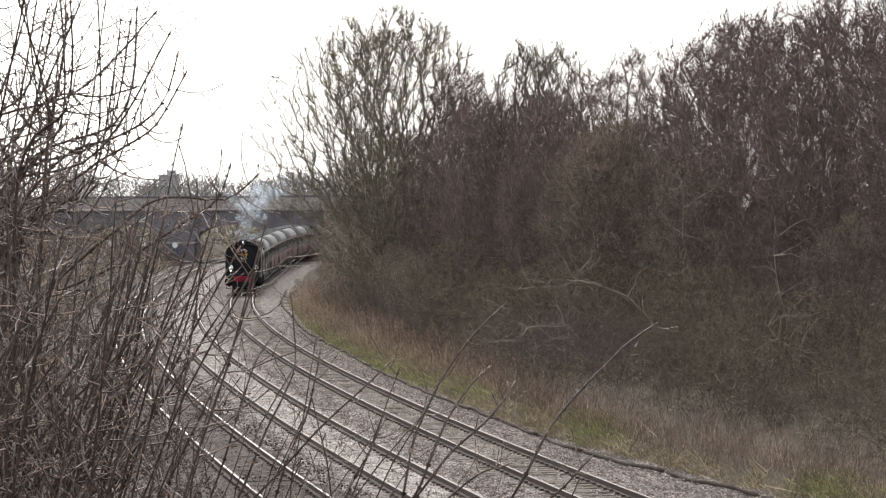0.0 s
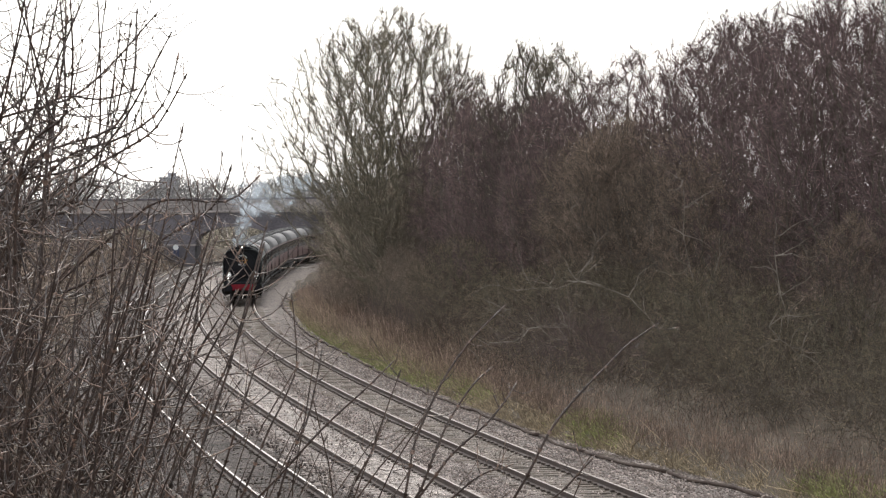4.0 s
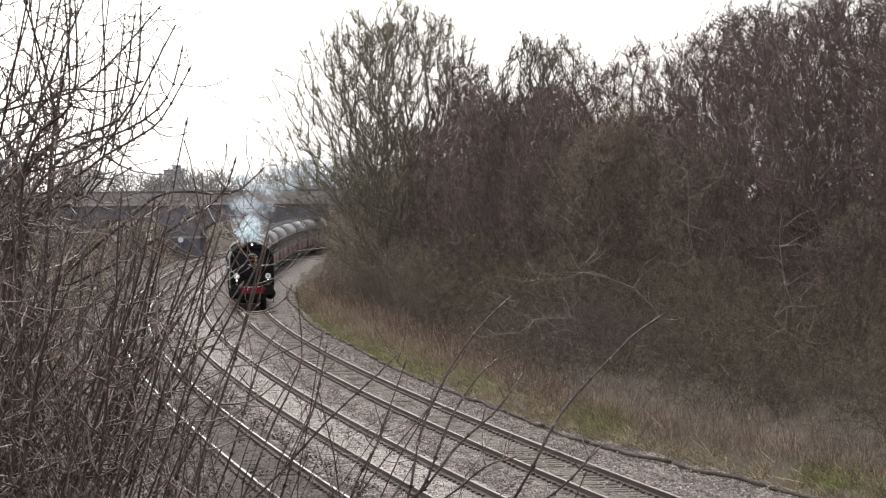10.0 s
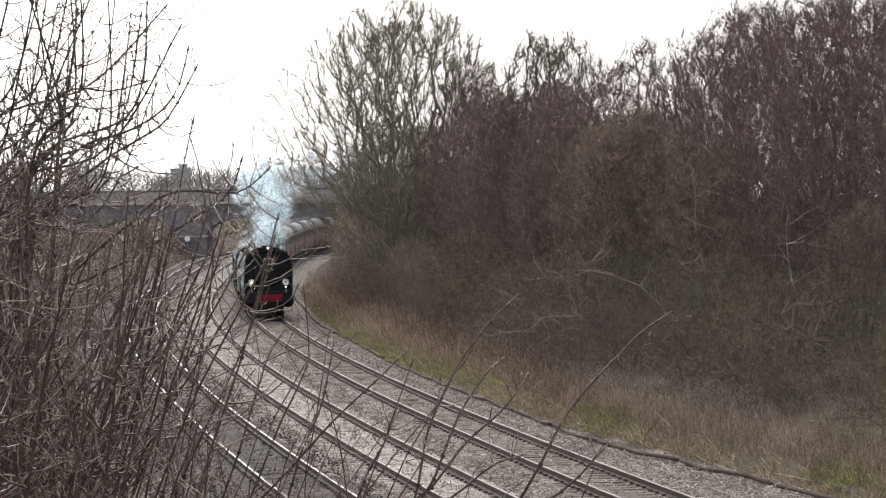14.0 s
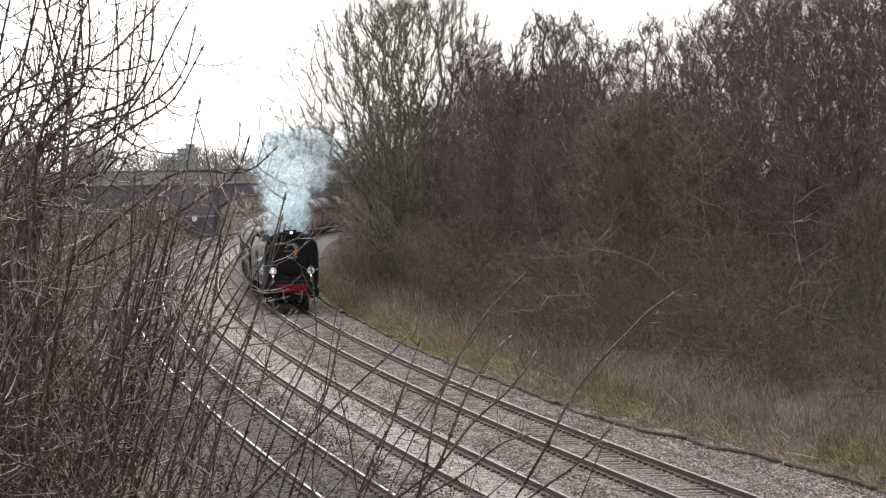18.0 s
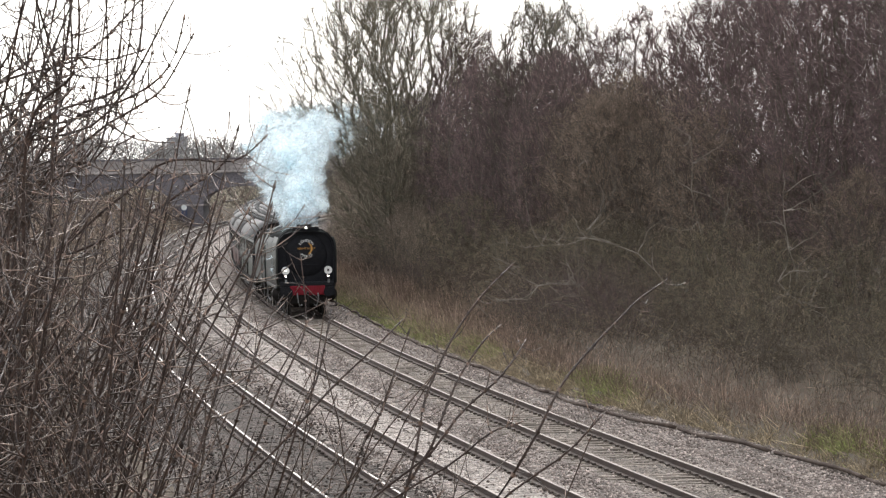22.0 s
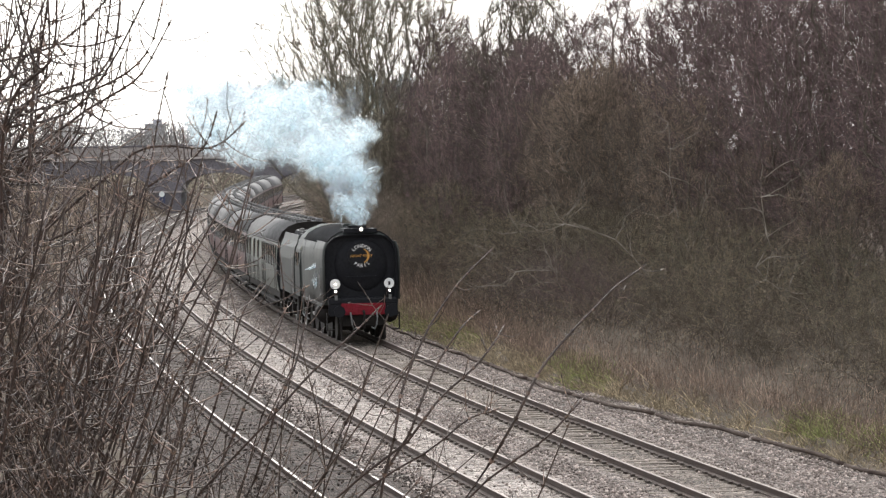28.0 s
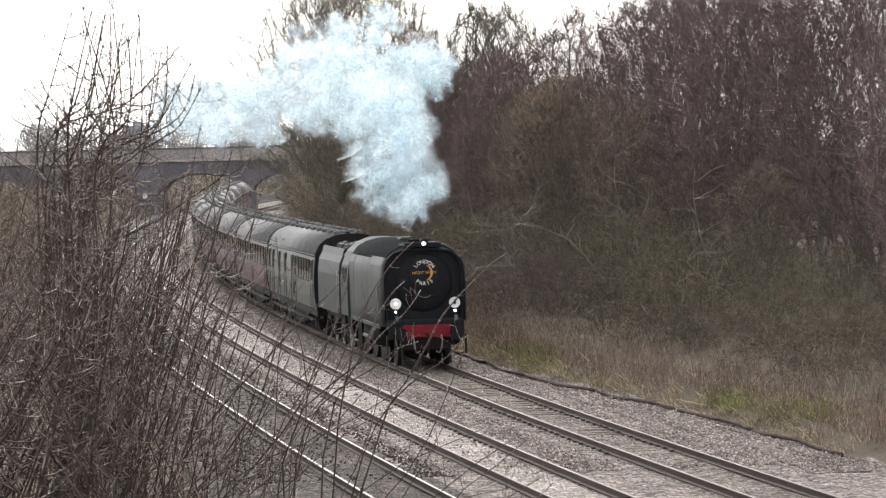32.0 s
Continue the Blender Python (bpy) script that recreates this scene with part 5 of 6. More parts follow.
COACH_SIDE = [(1.30, 1.05), (1.38, 1.45), (1.41, 1.95), (1.385, 2.5), (1.33, 2.95)]
COACH_ROOF = mirror([(1.335, 2.94), (1.30, 3.1), (1.16, 3.38), (0.9, 3.6), (0.55, 3.73), (0.2, 3.775)])
COACH_LONG = 19.7


def build_coach(paint, label, plan):
    """plan: (place along the side, width) of the windows, and of doors with width under 0.5."""
    co = thing("railway_coach", label, "railway coach", "coaches of the train")
    h = COACH_LONG / 2
    body = mirror(COACH_SIDE)
    part("body", Geo().loft([ring_at(body, -h), ring_at(body, h)]), paint, co)
    part("roof", Geo().loft([ring_at(COACH_ROOF, -h - 0.02), ring_at(COACH_ROOF, h + 0.02)]), ROOF_GREY, co, "grey curved roof", True)
    for sx in (-1, 1):
        part("rain_strip", Geo().tube([(sx * 1.345, -h, 3.0), (sx * 1.345, h, 3.0)], 0.02, 4), ROOF_GREY, co)
        for y, w in plan:
            door = w < 0.5
            z = 2.42 if not door else 2.45
            hgt = 0.72 if not door else 0.7
            x = 1.385
            wn_ = part("window", Geo().box(sx * x, y, z, 0.05, w + 0.12, hgt + 0.12, 0.015), FRAME_BLACK if not door else paint, co, at=pose(0, 0, 0, 0, 0, 0))
            part("pane", Geo().box(sx * (x + 0.012), y, z, 0.05, w, hgt), GLASS, wn_)
            if not door:
                part("blind", Geo().box(sx * (x + 0.016), y, z - 0.2, 0.05, w * 0.9, hgt * 0.42), BLIND, wn_, "pale lower blind")
            if door:
                for dy in (-0.38, 0.38):
                    part("door_edge", Geo().box(sx * 1.405, y + dy, 1.95, 0.02, 0.025, 1.75), FRAME_BLACK, co)
                part("door_handle", Geo().tube([(sx * 1.43, y + 0.28, 1.7), (sx * 1.43, y + 0.28, 2.0)], 0.018, 5), STEEL, co)
    for i in range(9):
        y = -h + 1.3 + i * (COACH_LONG - 2.6) / 8
        for x in (-0.42, 0.42):
            part("roof_vent", Geo().box(x, y + (0.5 if x > 0 else 0), 3.8, 0.26, 0.34, 0.16, 0.04), ROOF_GREY, co)
    part("roof_ridge", Geo().box(0.05, 0, 3.8, 0.16, COACH_LONG - 1.0, 0.09, 0.02), FRAME_BLACK, co, "dark strip along the roof")
    for e in (-1, 1):
        part("coach_end", Geo().loft([ring_at(body, e * (h - 0.02), 1.004), ring_at(body, e * (h + 0.03), 0.98)]), BLACK, co, "black coach end")
        part("gangway", Geo().box(0, e * (h + 0.14), 2.15, 1.1, 0.3, 2.25, 0.04), BLACK, co, "black corridor connection")
        for sx in (-1, 1):
            part("buffer", Geo().tube([(sx * 0.865, e * (h - 0.05), 1.06), (sx * 0.865, e * (h + 0.22), 1.06)], [0.1, 0.2], 10), FRAME_BLACK, co)
        part("roof_end_band", Geo().loft([ring_at(COACH_ROOF, e * (h - 0.2), 1.006, 0.008), ring_at(COACH_ROOF, e * (h + 0.03), 1.006, 0.008)]), FRAME_BLACK, co)
        bo = part("bogie", Geo().box(0, e * 7.1, 0.62, 1.9, 3.0, 0.3, 0.05).box(0, e * 7.1, 0.45, 2.2, 0.6, 0.4, 0.03), FRAME_BLACK, co)
        for dy in (-1.3, 1.3):
            for sx in (-1, 1):
                part("wheel", Geo().tube([(sx * 0.72, e * 7.1 + dy, 0.46), (sx * 0.82, e * 7.1 + dy, 0.46)], 0.457, 16), FRAME_BLACK, bo)
                part("axlebox", Geo().box(sx * 1.02, e * 7.1 + dy, 0.46, 0.24, 0.36, 0.34, 0.03), FRAME_BLACK, bo)
    part("underframe", Geo().box(0, 0, 0.93, 2.3, COACH_LONG - 0.4, 0.22), FRAME_BLACK, co)
    # solebars and step boards also close see-through gaps, for the shade under the coach
    for sx in (-1, 1):
        part("solebar", Geo().box(sx * 1.22, 0, 0.93, 0.1, COACH_LONG - 0.3, 0.3, 0.01), FRAME_BLACK, co)
        part("step_board", Geo().box(sx * 1.3, 0, 0.62, 0.2, COACH_LONG - 1.5, 0.05, 0.01), FRAME_BLACK, co)
    part("battery_box", Geo().box(0, 1.4, 0.56, 2.3, 4.2, 0.6, 0.04), FRAME_BLACK, co)
    part("dark_underframe_box", Geo().box(0, -3.2, 0.6, 2.2, 2.2, 0.5, 0.04), FRAME_BLACK, co)
    # extra boxes, added to stand in for shade between the bogies
    for yb, wb, hb in ((4.4, 1.1, 0.44), (-0.9, 1.3, 0.52), (-5.0, 0.9, 0.4)):
        part("dark_underframe_box", Geo().box(0, yb, 0.6, 2.36, wb, hb, 0.04), FRAME_BLACK, co)
    part("vacuum_cylinder", Geo().tube([(0.5, -2.5, 0.55), (0.5, -2.5, 0.95)], 0.3, 10), FRAME_BLACK, co)
    part("truss", Geo().tube([(1.05, -4.5, 0.9), (1.05, -2.0, 0.5), (1.05, 2.8, 0.5), (1.05, 4.5, 0.9)], 0.05, 5).tube([(-1.05, -4.5, 0.9), (-1.05, -2.0, 0.5), (-1.05, 2.8, 0.5), (-1.05, 4.5, 0.9)], 0.05, 5), FRAME_BLACK, co)
    return co


BRAKE_PLAN = [(9.1, 0.4), (7.9, 0.56), (6.9, 0.56), (5.9, 0.56), (4.9, 0.56), (3.9, 0.56), (2.6, 0.45), (1.4, 0.45), (-1.6, 0.45), (-4.2, 0.46), (-7.0, 0.45), (-8.8, 0.4)]
OPEN_PLAN = [(9.2, 0.45), (7.8, 0.8), (6.2, 0.8), (4.6, 0.8), (3.0, 0.8), (1.5, 0.45), (0.0, 0.8), (-1.6, 0.8), (-3.2, 0.8), (-4.8, 0.8), (-6.4, 0.8), (-7.8, 0.55), (-9.2, 0.45)]

LOCO, LOCO_WHEELS = build_loco()
TENDER = build_tender()
COACHES = [build_coach(COACH_GREEN, "dull green brake coach with grey roof", BRAKE_PLAN)]
COACHES.append(build_coach(COACH_MAROON, "maroon corridor coach with grey roof and pale window frames", OPEN_PLAN))
for _i in range(9):
    COACHES.append(copy_thing(COACHES[1], pose(0, 0, 0)))

# arc length of the locomotive's buffer beam, time by time
FRONT = [(0, 227.0), (3, 211.0), (6, 195.0), (9, 179.6), (13, 160.0), (16, 145.5), (19, 131.0), (21, 121.3), (23, 110.8), (25, 99.8), (28, 81.9), (30, 70.4), (32, 57.9)]


def front_at(t):
    """A smooth curve through the rows of FRONT."""
    ts, vs = [a for a, _ in FRONT], [b for _, b in FRONT]
    m = [(vs[min(i + 1, len(vs) - 1)] - vs[max(i - 1, 0)]) / (ts[min(i + 1, len(vs) - 1)] - ts[max(i - 1, 0)]) for i in range(len(ts))]
    i = max(0, min(len(ts) - 2, sum(1 for a in ts if a <= t) - 1))
    h = ts[i + 1] - ts[i]
    u = (t - ts[i]) / h
    return ((2 * u ** 3 - 3 * u ** 2 + 1) * vs[i] + (u ** 3 - 2 * u ** 2 + u) * h * m[i] + (-2 * u ** 3 + 3 * u ** 2) * vs[i + 1] + (u ** 3 - u ** 2) * h * m[i + 1])


def vehicle_pose(s_front, ahead, behind, origin):
    """A vehicle carried at two places of the line, ahead and behind metres back of s_front; its origin lies origin metres back."""
    a, b = spot(s_front + ahead, 0), spot(s_front + behind, 0)
    d = (a - b).normalized()
    rz = math.degrees(math.atan2(-d.x, d.y))
    p = a + (b - a) * ((origin - ahead) / (behind - ahead))
    return pose(p.x, p.y, p.z, math.degrees(math.asin(d.z)), 0, rz)


# ---- smoke: many small puffs, each leaving the chimney in its turn ----
def puff_mesh(seed, mat, flakes=52, big=1.0):
    """One billow of about half a metre's radius: soft flakes of vapour, thick in the middle and thin at the rim."""
    rs = np.random.RandomState(seed)
    size = rs.uniform(0.4, 0.54) * big
    lobes = rs.normal(0, 0.55, (5, 3))
    c = (lobes[rs.randint(0, 5, flakes)] + rs.normal(0, 0.5, (flakes, 3))) * np.array([1, 1.1, 0.9])
    c *= (size * np.minimum(1.0, 1.25 / np.linalg.norm(c, axis=1)))[:, None]
    u = rs.normal(0, 1, (flakes, 3))
    u /= np.linalg.norm(u, axis=1)[:, None]
    w = np.cross(u, rs.normal(0, 1, (flakes, 3)))
    w /= np.linalg.norm(w, axis=1)[:, None]
    r = rs.uniform(0.22, 0.5, flakes) * size * 1.6
    n = 8
    verts, faces, thick = [], [], []
    for k in range(flakes):
        b = len(verts)
        verts.append(tuple(c[k]))
        thick.append(1.0)
        up = np.cross(u[k], w[k]) * 0.25
        for ring in (0.5, 1.0):
            for a in range(n):
                t = 2 * math.pi * a / n
                q = r[k] * ring * rs.uniform(0.75, 1.25)
                verts.append(tuple(c[k] + q * (math.cos(t) * u[k] + math.sin(t) * w[k]) - up * r[k] * ring ** 2))
                thick.append(0.6 if ring < 0.7 else 0.0)
        for a in range(n):
            p, q = b + 1 + a, b + 1 + (a + 1) % n
            faces += [(b, p, q), (p, p + n, q + n, q)]
        if k:
            faces.append((b + n + 1, b + n + 2, b - n))
    me = bpy.data.meshes.new("steam_puff")
    me.from_pydata(verts, [], faces)
    me.attributes.new("thickness", "FLOAT", "POINT").data.foreach_set("value", thick)
    me.materials.append(mat)
    me.polygons.foreach_set("use_smooth", [True] * len(me.polygons))
    return me


def plume():
    """Puffs with the time at which each one leaves, and its drift."""
    rs = random.Random(77)
    light = [puff_mesh(i, SMOKE) for i in range(7)]
    dark = [puff_mesh(29 + i, SMOKE_DARK) for i in range(4)]
    broad = [puff_mesh(41 + i, SMOKE, 60, 1.7) for i in range(4)]
    out = []
    t = -7.0
    while t < 31.9:
        every = 0.26 if t < 9 else (0.1 if t < 16 else 0.08)
        thin = t < 9.5 or rs.random() < 0.2
        ob = new("steam_puff", rs.choice(dark) if thin else rs.choice(broad if t > 12 and rs.random() < 0.28 else light))
        tagged(ob, "thin grey puff of smoke from the chimney" if thin else "white puff of steam from the chimney", "smoke", "puffs of the steam plume")
        r, a = rs.random() ** 0.6, rs.uniform(0, 6.283)
        wide = 0.42 + 0.36 * float(smooth01((t - 21) / 5))
        drift = (wide * r * math.cos(a), wide * r * math.sin(a), rs.uniform(0.6, 1.4))
        out.append((ob, t, drift, rs.uniform(-22, 22)))
        t += every * rs.uniform(0.6, 1.4)
    return out


PUFFS = plume()


def breeze(t):
    """Drift of the air, metres a second: to the right, and up the line, over time."""
    a, b = float(smooth01((t - 27.0) / 2.0)), float(smooth01((t - 20) / 3))
    return 0.2 - 0.6 * b + 0.75 * a, 0.8 - 1.4 * a


def puff_row(t, te, drift, spin):
    if t <= te:
        m = vehicle_pose(front_at(max(t, 0.0)), 1.0, 9.0, 0.0)
        return m @ pose(0, -3.2, 2.4)
    m = vehicle_pose(front_at(max(te, 0.0)) + (5.4 * -te if te < 0 else 0), 1.0, 9.0, 0.0)
    turn = math.degrees(m.to_euler().z)
    p = m @ Vector((0, -1.9, 4.1))
    a = t - te
    strong = float(smooth01((te - 24.5) / 4))
    early = float(smooth01((te - 9) / 3))
    z = p.z + (0.5 + 0.15 * early + 0.4 * strong) * drift[2] * 4.0 * (1 - math.exp(-a / 0.9)) + (0.25 + 0.35 * strong) * a
    late = max(0.0, a - 3.4)
    w = 0.05 + 3.0 * (1 - math.exp(-a / 1.3)) + 0.25 * a + 0.35 * late
    bx, by = breeze(te + 0.4 * a)
    slack = a - 0.8 * (1 - math.exp(-a / 0.8))
    gone = 0.35 * late ** 2 / (1 + 0.12 * late)
    return pose(p.x + drift[0] * w + bx * slack + 0.12 * gone, p.y + drift[1] * w + by * slack + 2.2 * gone, z, 0, 0, turn + spin * a)


def motions():
    times = [0, 1, 2, 3, 4.5, 6, 7.5, 9, 10.5, 12, 13.5, 15, 16.5, 18, 19.5, 21, 22.5, 24, 25.5, 27, 28, 29, 30, 31, 32]
    walk(LOCO, [(t, vehicle_pose(front_at(t), 2.0, 9.5, 0.0)) for t in times])
    walk(TENDER, [(t, vehicle_pose(front_at(t) + 11.6, 1.2, 5.7, 0.0)) for t in times])
    for i, c in enumerate(COACHES):
        walk(c, [(t, vehicle_pose(front_at(t) + 19.3 + 20.2 * i, 2.95, 17.15, 10.05)) for t in times])
    for ws, y, r in LOCO_WHEELS:
        rows = []
        for k in range(0, 161):
            t = k * 0.2
            rows.append((t, pose(0, y, r, -math.degrees((front_at(0) - front_at(t)) / r), 0, 0)))
        walk(ws, rows)
    for ob, te, drift, turn in PUFFS:
        rows = [(t, puff_row(t, te, drift, turn)) for t in sorted({float(k) for k in range(0, 33)} | {min(32.0, max(0.0, round(te + d, 2))) for d in (-0.3, -0.1, 0, 0.13, 0.27, 0.5, 0.8, 1.4, 2.2)})]
        walk(ob, rows)


# ---- leafless shrubs on the near bank ----
def wander_path(p, d, length, nodes, rs, wander, lift):
    pts = [Vector(p)]
    d = Vector(d).normalized()
    for i in range(nodes):
        d = (d + Vector((rs.gauss(0, wander), rs.gauss(0, wander), rs.gauss(0, wander) + lift))).normalized()
        pts.append(pts[-1] + d * (length / nodes))
    return pts


def dress(pts, r0, r1, rs, acc, side, start, density=1.0):
    """Side shoots and buds along a stem, collected as sticks."""
    n = len(pts) - 1
    for i in range(1, n + 1):
        f = i / n
        r = r0 + (r1 - r0) * f
        d = (pts[i] - pts[i - 1]).normalized()
        acc.append((pts[i] - d * r * 1.8, pts[i] + d * r * 1.2, r * 1.05, r * 2.2))
        if f < start:
            continue
        for k in range(2):
            if rs.random() > 0.75 * density:
                continue
            out = d.cross(Vector((rs.gauss(0, 1), rs.gauss(0, 1), rs.gauss(0, 1)))).normalized()
            q = wander_path(pts[i], d * 0.2 + out * 1.0, side * rs.uniform(0.4, 1.25) * (1.2 - 0.6 * f), 4, rs, 0.1, 0.2)
            rr = min(r * 0.68, 0.0105)
            for a, b in zip(q[:-1], q[1:]):
                acc.append((a, b, rr, rr * 0.88))
                rr *= 0.88
            acc.append((q[-1], q[-1] + (q[-1] - q[-2]).normalized() * 0.03, rr * 2.1, rr * 0.5))
            for m in (1, 2, 3):
                if rs.random() < 0.55 * density:
                    e = (q[m + 1] - q[m]).normalized()
                    o2 = e.cross(Vector((rs.gauss(0, 1), rs.gauss(0, 1), rs.gauss(0, 1)))).normalized()
                    w = wander_path(q[m], e * 0.6 + o2 * 0.8, side * rs.uniform(0.15, 0.42), 2, rs, 0.12, 0.1)
                    acc.append((w[0], w[1], rr, rr * 0.85))
                    acc.append((w[1], w[2], rr * 0.85, rr * 0.6))
                    acc.append((w[2], w[2] + (w[2] - w[1]).normalized() * 0.025, rr * 1.7, rr * 0.4))
    d = (pts[-1] - pts[-2]).normalized()
    acc.append((pts[-1], pts[-1] + d * 0.05, r1 * 1.9, r1 * 0.5))


def plant(label, stems, rs, side=0.35, start=0.3, density=1.0, mat=None):
    """A shrub from its stems: (points, radius below, radius above)."""
    mat = mat or SHOOT
    sh = thing("bare_shrub", label, "shrub", "shrubs on the near bank")
    acc = []
    for pts, r0, r1 in stems:
        pts = [Vector(p) for p in pts]
        n = len(pts) - 1
        part("stem", Geo().tube(pts, [r0 + (r1 - r0) * i / n for i in range(n + 1)], 6), mat, sh, smooth=True)
        dress(pts, r0, r1, rs, acc, side, start, density)
    a, b, ra, rb = zip(*acc)
    twigs = part("twig_spray", sticks("twig_spray", [tuple(p) for p in a], [tuple(p) for p in b], np.array(ra), np.array(rb), LIT_TWIGLET, 4), None, sh, "budded side shoots, paled as if lit")
    tagged(twigs, kind="stuff")
    return sh


def resample(pts, n):
    """n + 1 places along a smooth line through pts."""
    pts = [Vector(p) for p in pts]
    out = []
    for i in range(n + 1):
        u = i / n * (len(pts) - 1)
        k = min(int(u), len(pts) - 2)
        f = u - k
        p0, p1, p2, p3 = pts[max(k - 1, 0)], pts[k], pts[k + 1], pts[min(k + 2, len(pts) - 1)]
        out.append(0.5 * ((2 * p1) + (p2 - p0) * f + (2 * p0 - 5 * p1 + 4 * p2 - p3) * f * f + (3 * p1 - p0 - 3 * p2 + p3) * f ** 3))
    return out


# shoots before the tracks: distance, then (sideways, height) along each
SHOOTS = [
    (20.5, [[(0.404, 4.874), (0.575, 5.194), (0.679, 5.33), (0.815, 5.47), (0.954, 5.597), (1.068, 5.699), (1.216, 5.791)], [(0.679, 4.92), (0.828, 5.069)]]),
    (21, [[(-0.22, 4.876), (-0.171, 5.135), (-0.078, 5.346), (0.026, 5.534), (0.178, 5.732), (0.343, 5.889)], [(-0.136, 4.877), (-0.042, 5.11), (0.039, 5.275), (0.168, 5.454), (0.262, 5.536)], [(-0.149, 4.831), (0.039, 5.065), (0.239, 5.231), (0.356, 5.361), (0.414, 5.443)], [(0.061, 4.842), (0.356, 4.996)]]),
    (22.5, [[(-0.988, 4.881), (-0.738, 5.146), (-0.485, 5.372), (-0.336, 5.512)], [(-0.95, 4.957), (-0.839, 5.207), (-0.787, 5.437), (-0.763, 5.575)], [(-0.537, 4.835), (-0.437, 5.009), (-0.385, 5.148)]]),
    (24, [[(-1.309, 4.653), (-1.161, 5.024), (-1.05, 5.246), (-0.976, 5.468), (-1.006, 5.875)], [(-1.42, 4.874), (-1.309, 5.245), (-1.235, 5.467), (-1.143, 5.615)]]),
    (25, [[(-2.25, 4.61), (-2.096, 5.574), (-1.941, 6.268), (-1.864, 6.731), (-1.807, 7.031)], [(-1.864, 4.612), (-1.749, 5.421), (-1.664, 6.038), (-1.68, 6.346), (-1.699, 6.654)], [(-2.442, 4.57), (-2.25, 5.38), (-2.153, 6.036), (-2.192, 6.421), (-2.257, 6.728)]]),
]
BOUGHS = [
    [(-3.137, 6.244), (-3.012, 6.619), (-2.721, 6.911), (-2.43, 6.996), (-2.159, 7.143), (-2.014, 7.331), (-1.939, 7.602)],
    [(-3.095, 6.244), (-2.638, 6.746), (-2.305, 6.955), (-2.097, 7.102), (-1.889, 7.457)],
    [(-3.012, 5.662), (-2.43, 6.039), (-1.901, 6.375), (-1.714, 6.493), (-1.618, 6.606), (-1.56, 6.776)],
    [(-3.012, 5.662), (-2.388, 6.331), (-2.055, 6.562), (-1.598, 6.547), (-1.369, 6.711)],
    [(-3.178, 6.743), (-3.054, 7.118), (-2.804, 7.327), (-2.513, 7.308), (-2.263, 7.372)],
]



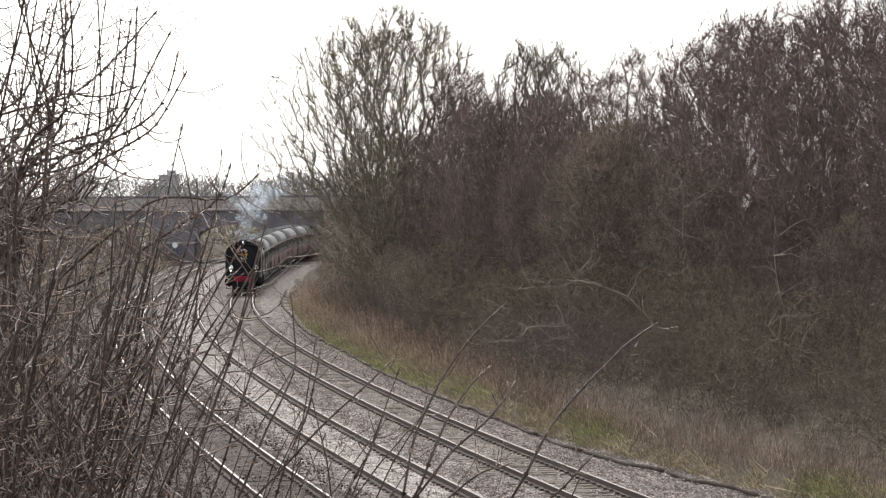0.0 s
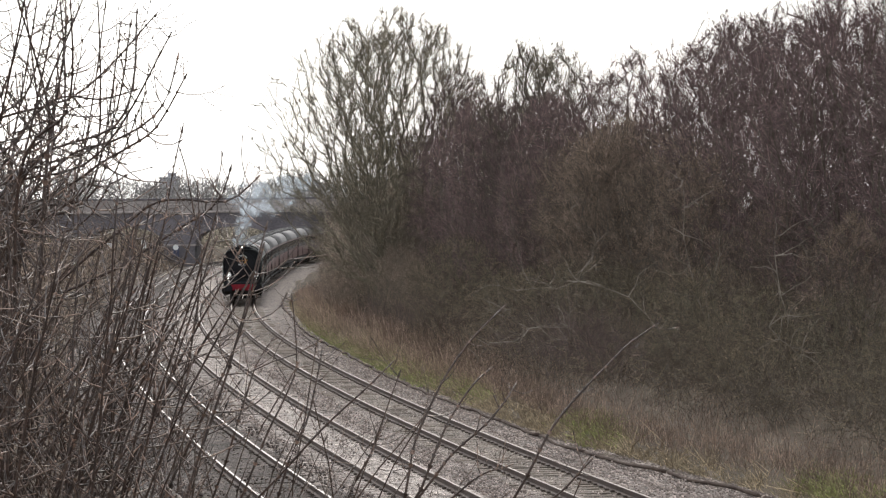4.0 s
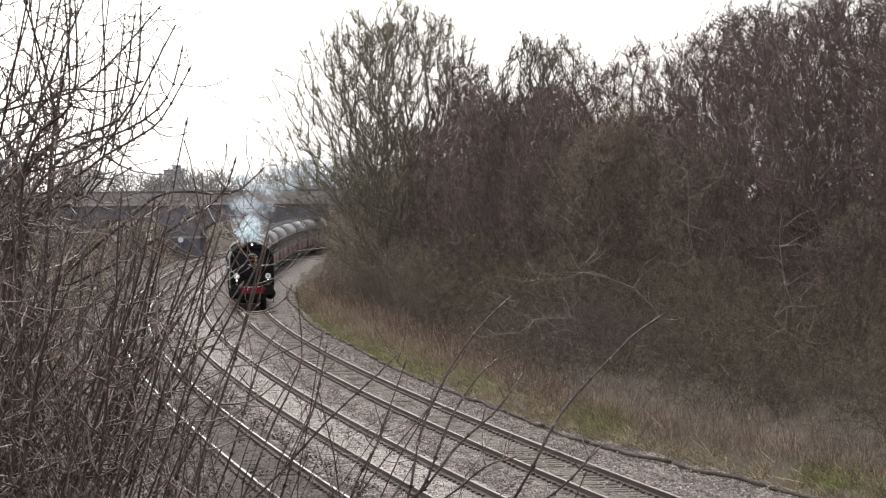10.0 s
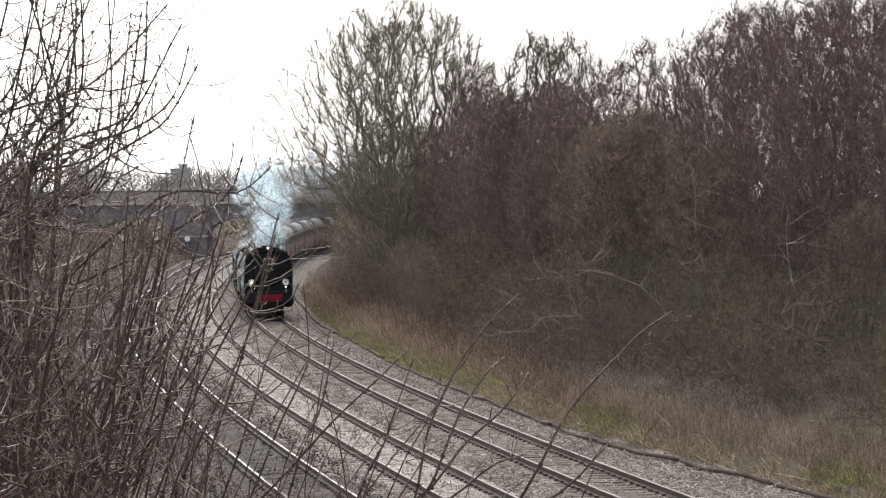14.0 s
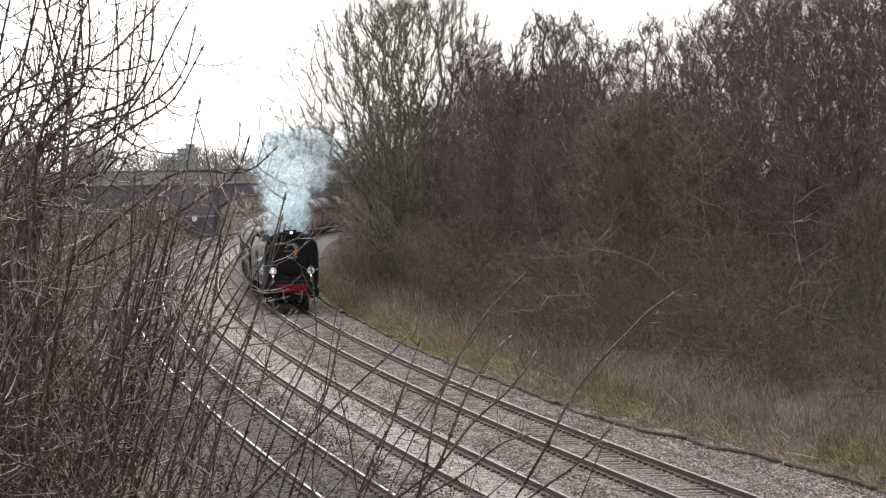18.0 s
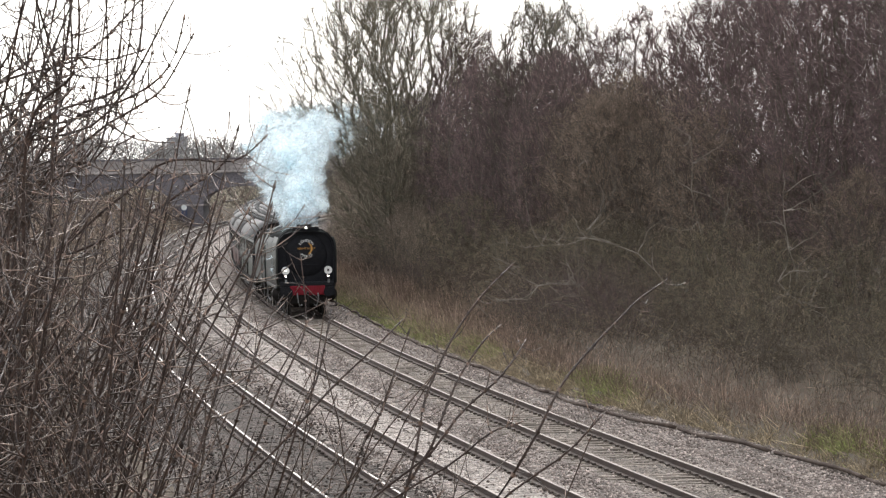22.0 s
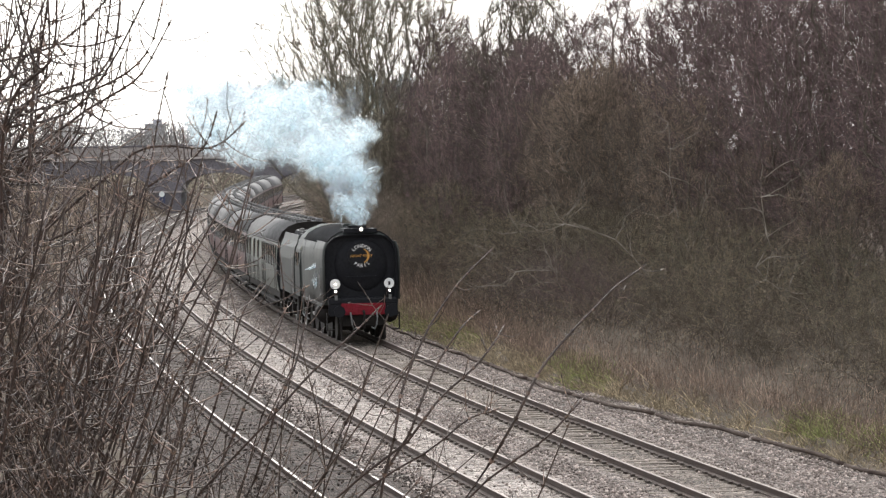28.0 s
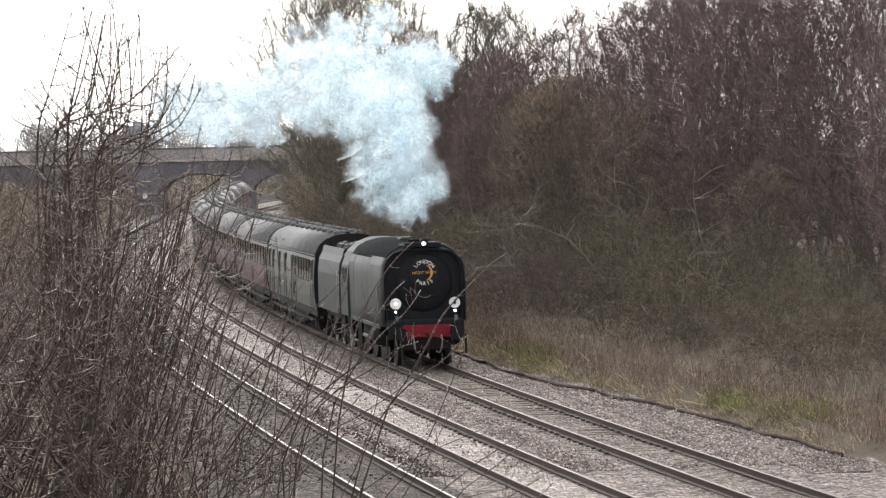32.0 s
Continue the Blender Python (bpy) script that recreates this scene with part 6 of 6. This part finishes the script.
def build_shrubs():
    rs = random.Random(55)
    # long shoots that stand up before the tracks
    for k, (yy, lines) in enumerate(SHOOTS):
        stems = []
        root = None
        for line in lines:
            x0, z0 = line[0]
            x1, z1 = line[1]
            fall = min(0.9, max(0.1, (x1 - x0) / (z1 - z0)))
            root = root or at_place(x0 - fall * 0.75 * (z0 - 2.0), yy, 0.1)
            mid = Vector((x0 - fall * 0.9, yy, z0 - 0.9))
            pts = [root, mid] + [Vector((x, yy + 0.12 * i, z)) for i, (x, z) in enumerate(line)]
            stems.append((resample(pts, 18), 0.0098, 0.0042))
        plant("slender leafless shrub with long budded shoots on the bank", stems, rs, side=0.22, start=0.6, density=0.32)
    # thicket on the left of the tracks: stout stems that lean towards the line
    for k in range(26):
        yy = rs.uniform(21.5, 27)
        f = yy / 6490.0
        u = -560 + 640 * (k + rs.random()) / 26
        base = at_place((u - 784) * f, yy, 0.1)
        stems = []
        for j in range(rs.randint(2, 3)):
            reach = rs.uniform(190, 560) if u < 40 else rs.uniform(330, 680)
            top = 6.5 - (reach - 362) * f
            h = max(0.8, top - base.z)
            lean = rs.gauss(0.5, 0.13) if u < 60 else rs.gauss(0.36, 0.1)
            lean = min(lean, max(0.06, (330 - u) * f / h))
            if u + lean * h / f > 150:
                h = max(0.8, min(h, 6.5 - 85 * f - base.z))
            p = base + Vector((rs.uniform(-0.3, 0.3), rs.uniform(-0.3, 0.3), 0))
            pts = wander_path(p, (lean, rs.gauss(0, 0.05), 1), h * 1.1, 16, rs, 0.042, 0.012)
            stems.append((pts, rs.uniform(0.012, 0.021), 0.0055))
        plant("leafless brown shrub with stout slanting stems on the bank", stems, rs, side=rs.uniform(0.5, 0.85), start=0.15, density=0.9)
    # thinner growth behind it
    for k in range(20):
        yy = rs.uniform(30, 41)
        f = yy / 6490.0
        u = -260 + 370 * (k + rs.random()) / 20
        base = at_place((u - 784) * f, yy, 0.1)
        stems = []
        for j in range(3):
            h = max(0.8, 6.5 - (rs.uniform(370, 640) - 362) * f - base.z)
            lean = min(rs.gauss(0.3, 0.15), max(0.05, (215 - u) * f / h))
            pts = wander_path(base, (lean, rs.gauss(0, 0.06), 1), h * 1.05, 12, rs, 0.04, 0.015)
            stems.append((pts, rs.uniform(0.009, 0.015), 0.0045))
        plant("leafless grey-brown shrub with thin stems on the bank", stems, rs, side=0.5, start=0.2, density=0.7, mat=BRUSH)
    # taller young trees whose boughs bow out and reach up before the sky
    for u, yy, tops in ((-40, 26, ((70, -60), (150, -30), (240, 10), (305, 60), (205, 60), (110, -90))), (-15, 24, ((15, -70), (45, -90), (80, -80), (115, -60), (140, -20))), (-60, 28, ((20, -60), (90, 20), (215, 150))),
                        (-30, 30, ((120, -80), (190, -40), (262, 160), (150, 200))), (-45, 27, ((30, -90), (60, -40), (130, 30), (185, -60), (225, 30), (275, 20), (95, 90)))):
        f = yy / 6490.0
        base = at_place((u - 784) * f, yy, 0.1)
        fork = Vector(((u + 25 - 784) * f, yy, 6.5 - (330 - 362) * f))
        stems = []
        for tu, tv in tops:
            tip = Vector(((tu - 784) * f, yy + rs.uniform(-0.6, 0.6), 6.5 - (tv - 362) * f))
            w = tip - fork
            start = fork + Vector((rs.uniform(-0.3, 0.25), rs.uniform(-0.5, 0.5), rs.uniform(-0.7, 0.3)))
            stems.append((resample([base + Vector((rs.uniform(-0.4, 0.4), rs.uniform(-0.4, 0.4), 0)), base.lerp(start, 0.6), start, start + Vector((w.x * 0.72, w.y * 0.5, w.z * 0.36)), tip], 22), 0.019, 0.005))
        plant("young leafless tree with upswept boughs on the bank", stems, rs, side=0.5, start=0.42, density=0.9)
    # boughs that hang across the sky
    stems = []
    yy = 27.0
    base = at_place(-3.35, yy, 0.1)
    for line in BOUGHS:
        pts = [base, base.lerp(Vector((line[0][0], yy, line[0][1])), 0.6)] + [Vector((x, yy, z)) for x, z in line]
        stems.append((resample(pts, 18), 0.016, 0.0055))
    plant("leafless tree with curving boughs on the bank", stems, rs, side=0.55, start=0.5, density=0.5)
    # brushwood at its foot
    for k in range(20):
        yy = rs.uniform(20, 27)
        f = yy / 6490.0
        u = -160 + 600 * (k + rs.random()) / 20
        x = (u - 784) * f
        base = at_place(x, yy, 0.1)
        stems = []
        for j in range(5):
            reach = rs.uniform(600, 820) if u < 120 else rs.uniform(730, 900)
            h = max(0.6, 6.5 - (reach - 362) * f - base.z)
            pts = wander_path(base, (rs.gauss(0.1, 0.5), rs.gauss(0, 0.2), 1), h * 1.15, 10, rs, 0.13, 0.0)
            stems.append((pts, 0.009, 0.004))
        plant("tangled pale brushwood on the bank", stems, rs, side=0.6, start=0.1, density=1.0, mat=BRUSH)
    # fine tangle between the stems
    n = 1300
    r = np.random.RandomState(8)
    yy = r.uniform(22, 34, n)
    f = yy / 6490.0
    u = -320 + 520 * r.beta(1.3, 2.0, n)
    v = 900 - 560 * r.beta(1.0, 1.5, n) * np.clip(1.15 - np.maximum(u, 0) / 520, 0.2, 1.1)
    a = np.stack([(u - 784) * f, yy, 6.5 - (v - 362) * f], 1)
    d = r.normal(0, 1, (n, 3)) * np.array([0.75, 0.5, 0.5]) + np.array([0.25, 0, 0.75])
    d /= np.linalg.norm(d, axis=1)[:, None]
    mid = a + d * r.uniform(0.1, 0.28, n)[:, None]
    d2 = d + r.normal(0, 0.25, (n, 3)) + np.array([0, 0, 0.2])
    d2 /= np.linalg.norm(d2, axis=1)[:, None]
    end = mid + d2 * r.uniform(0.1, 0.28, n)[:, None]
    w = r.uniform(0.0025, 0.005, n)
    me = sticks("fine_tangle", np.concatenate([a, mid]), np.concatenate([mid, end]), np.concatenate([w, w * 0.85]), np.concatenate([w * 0.85, w * 0.5]), TANGLE)
    solid("fine_tangle", me, None, "dense tangle of fine brown twigs among the shrubs", "undergrowth", kind="stuff")


build_shrubs()


build_tracks()
motions()
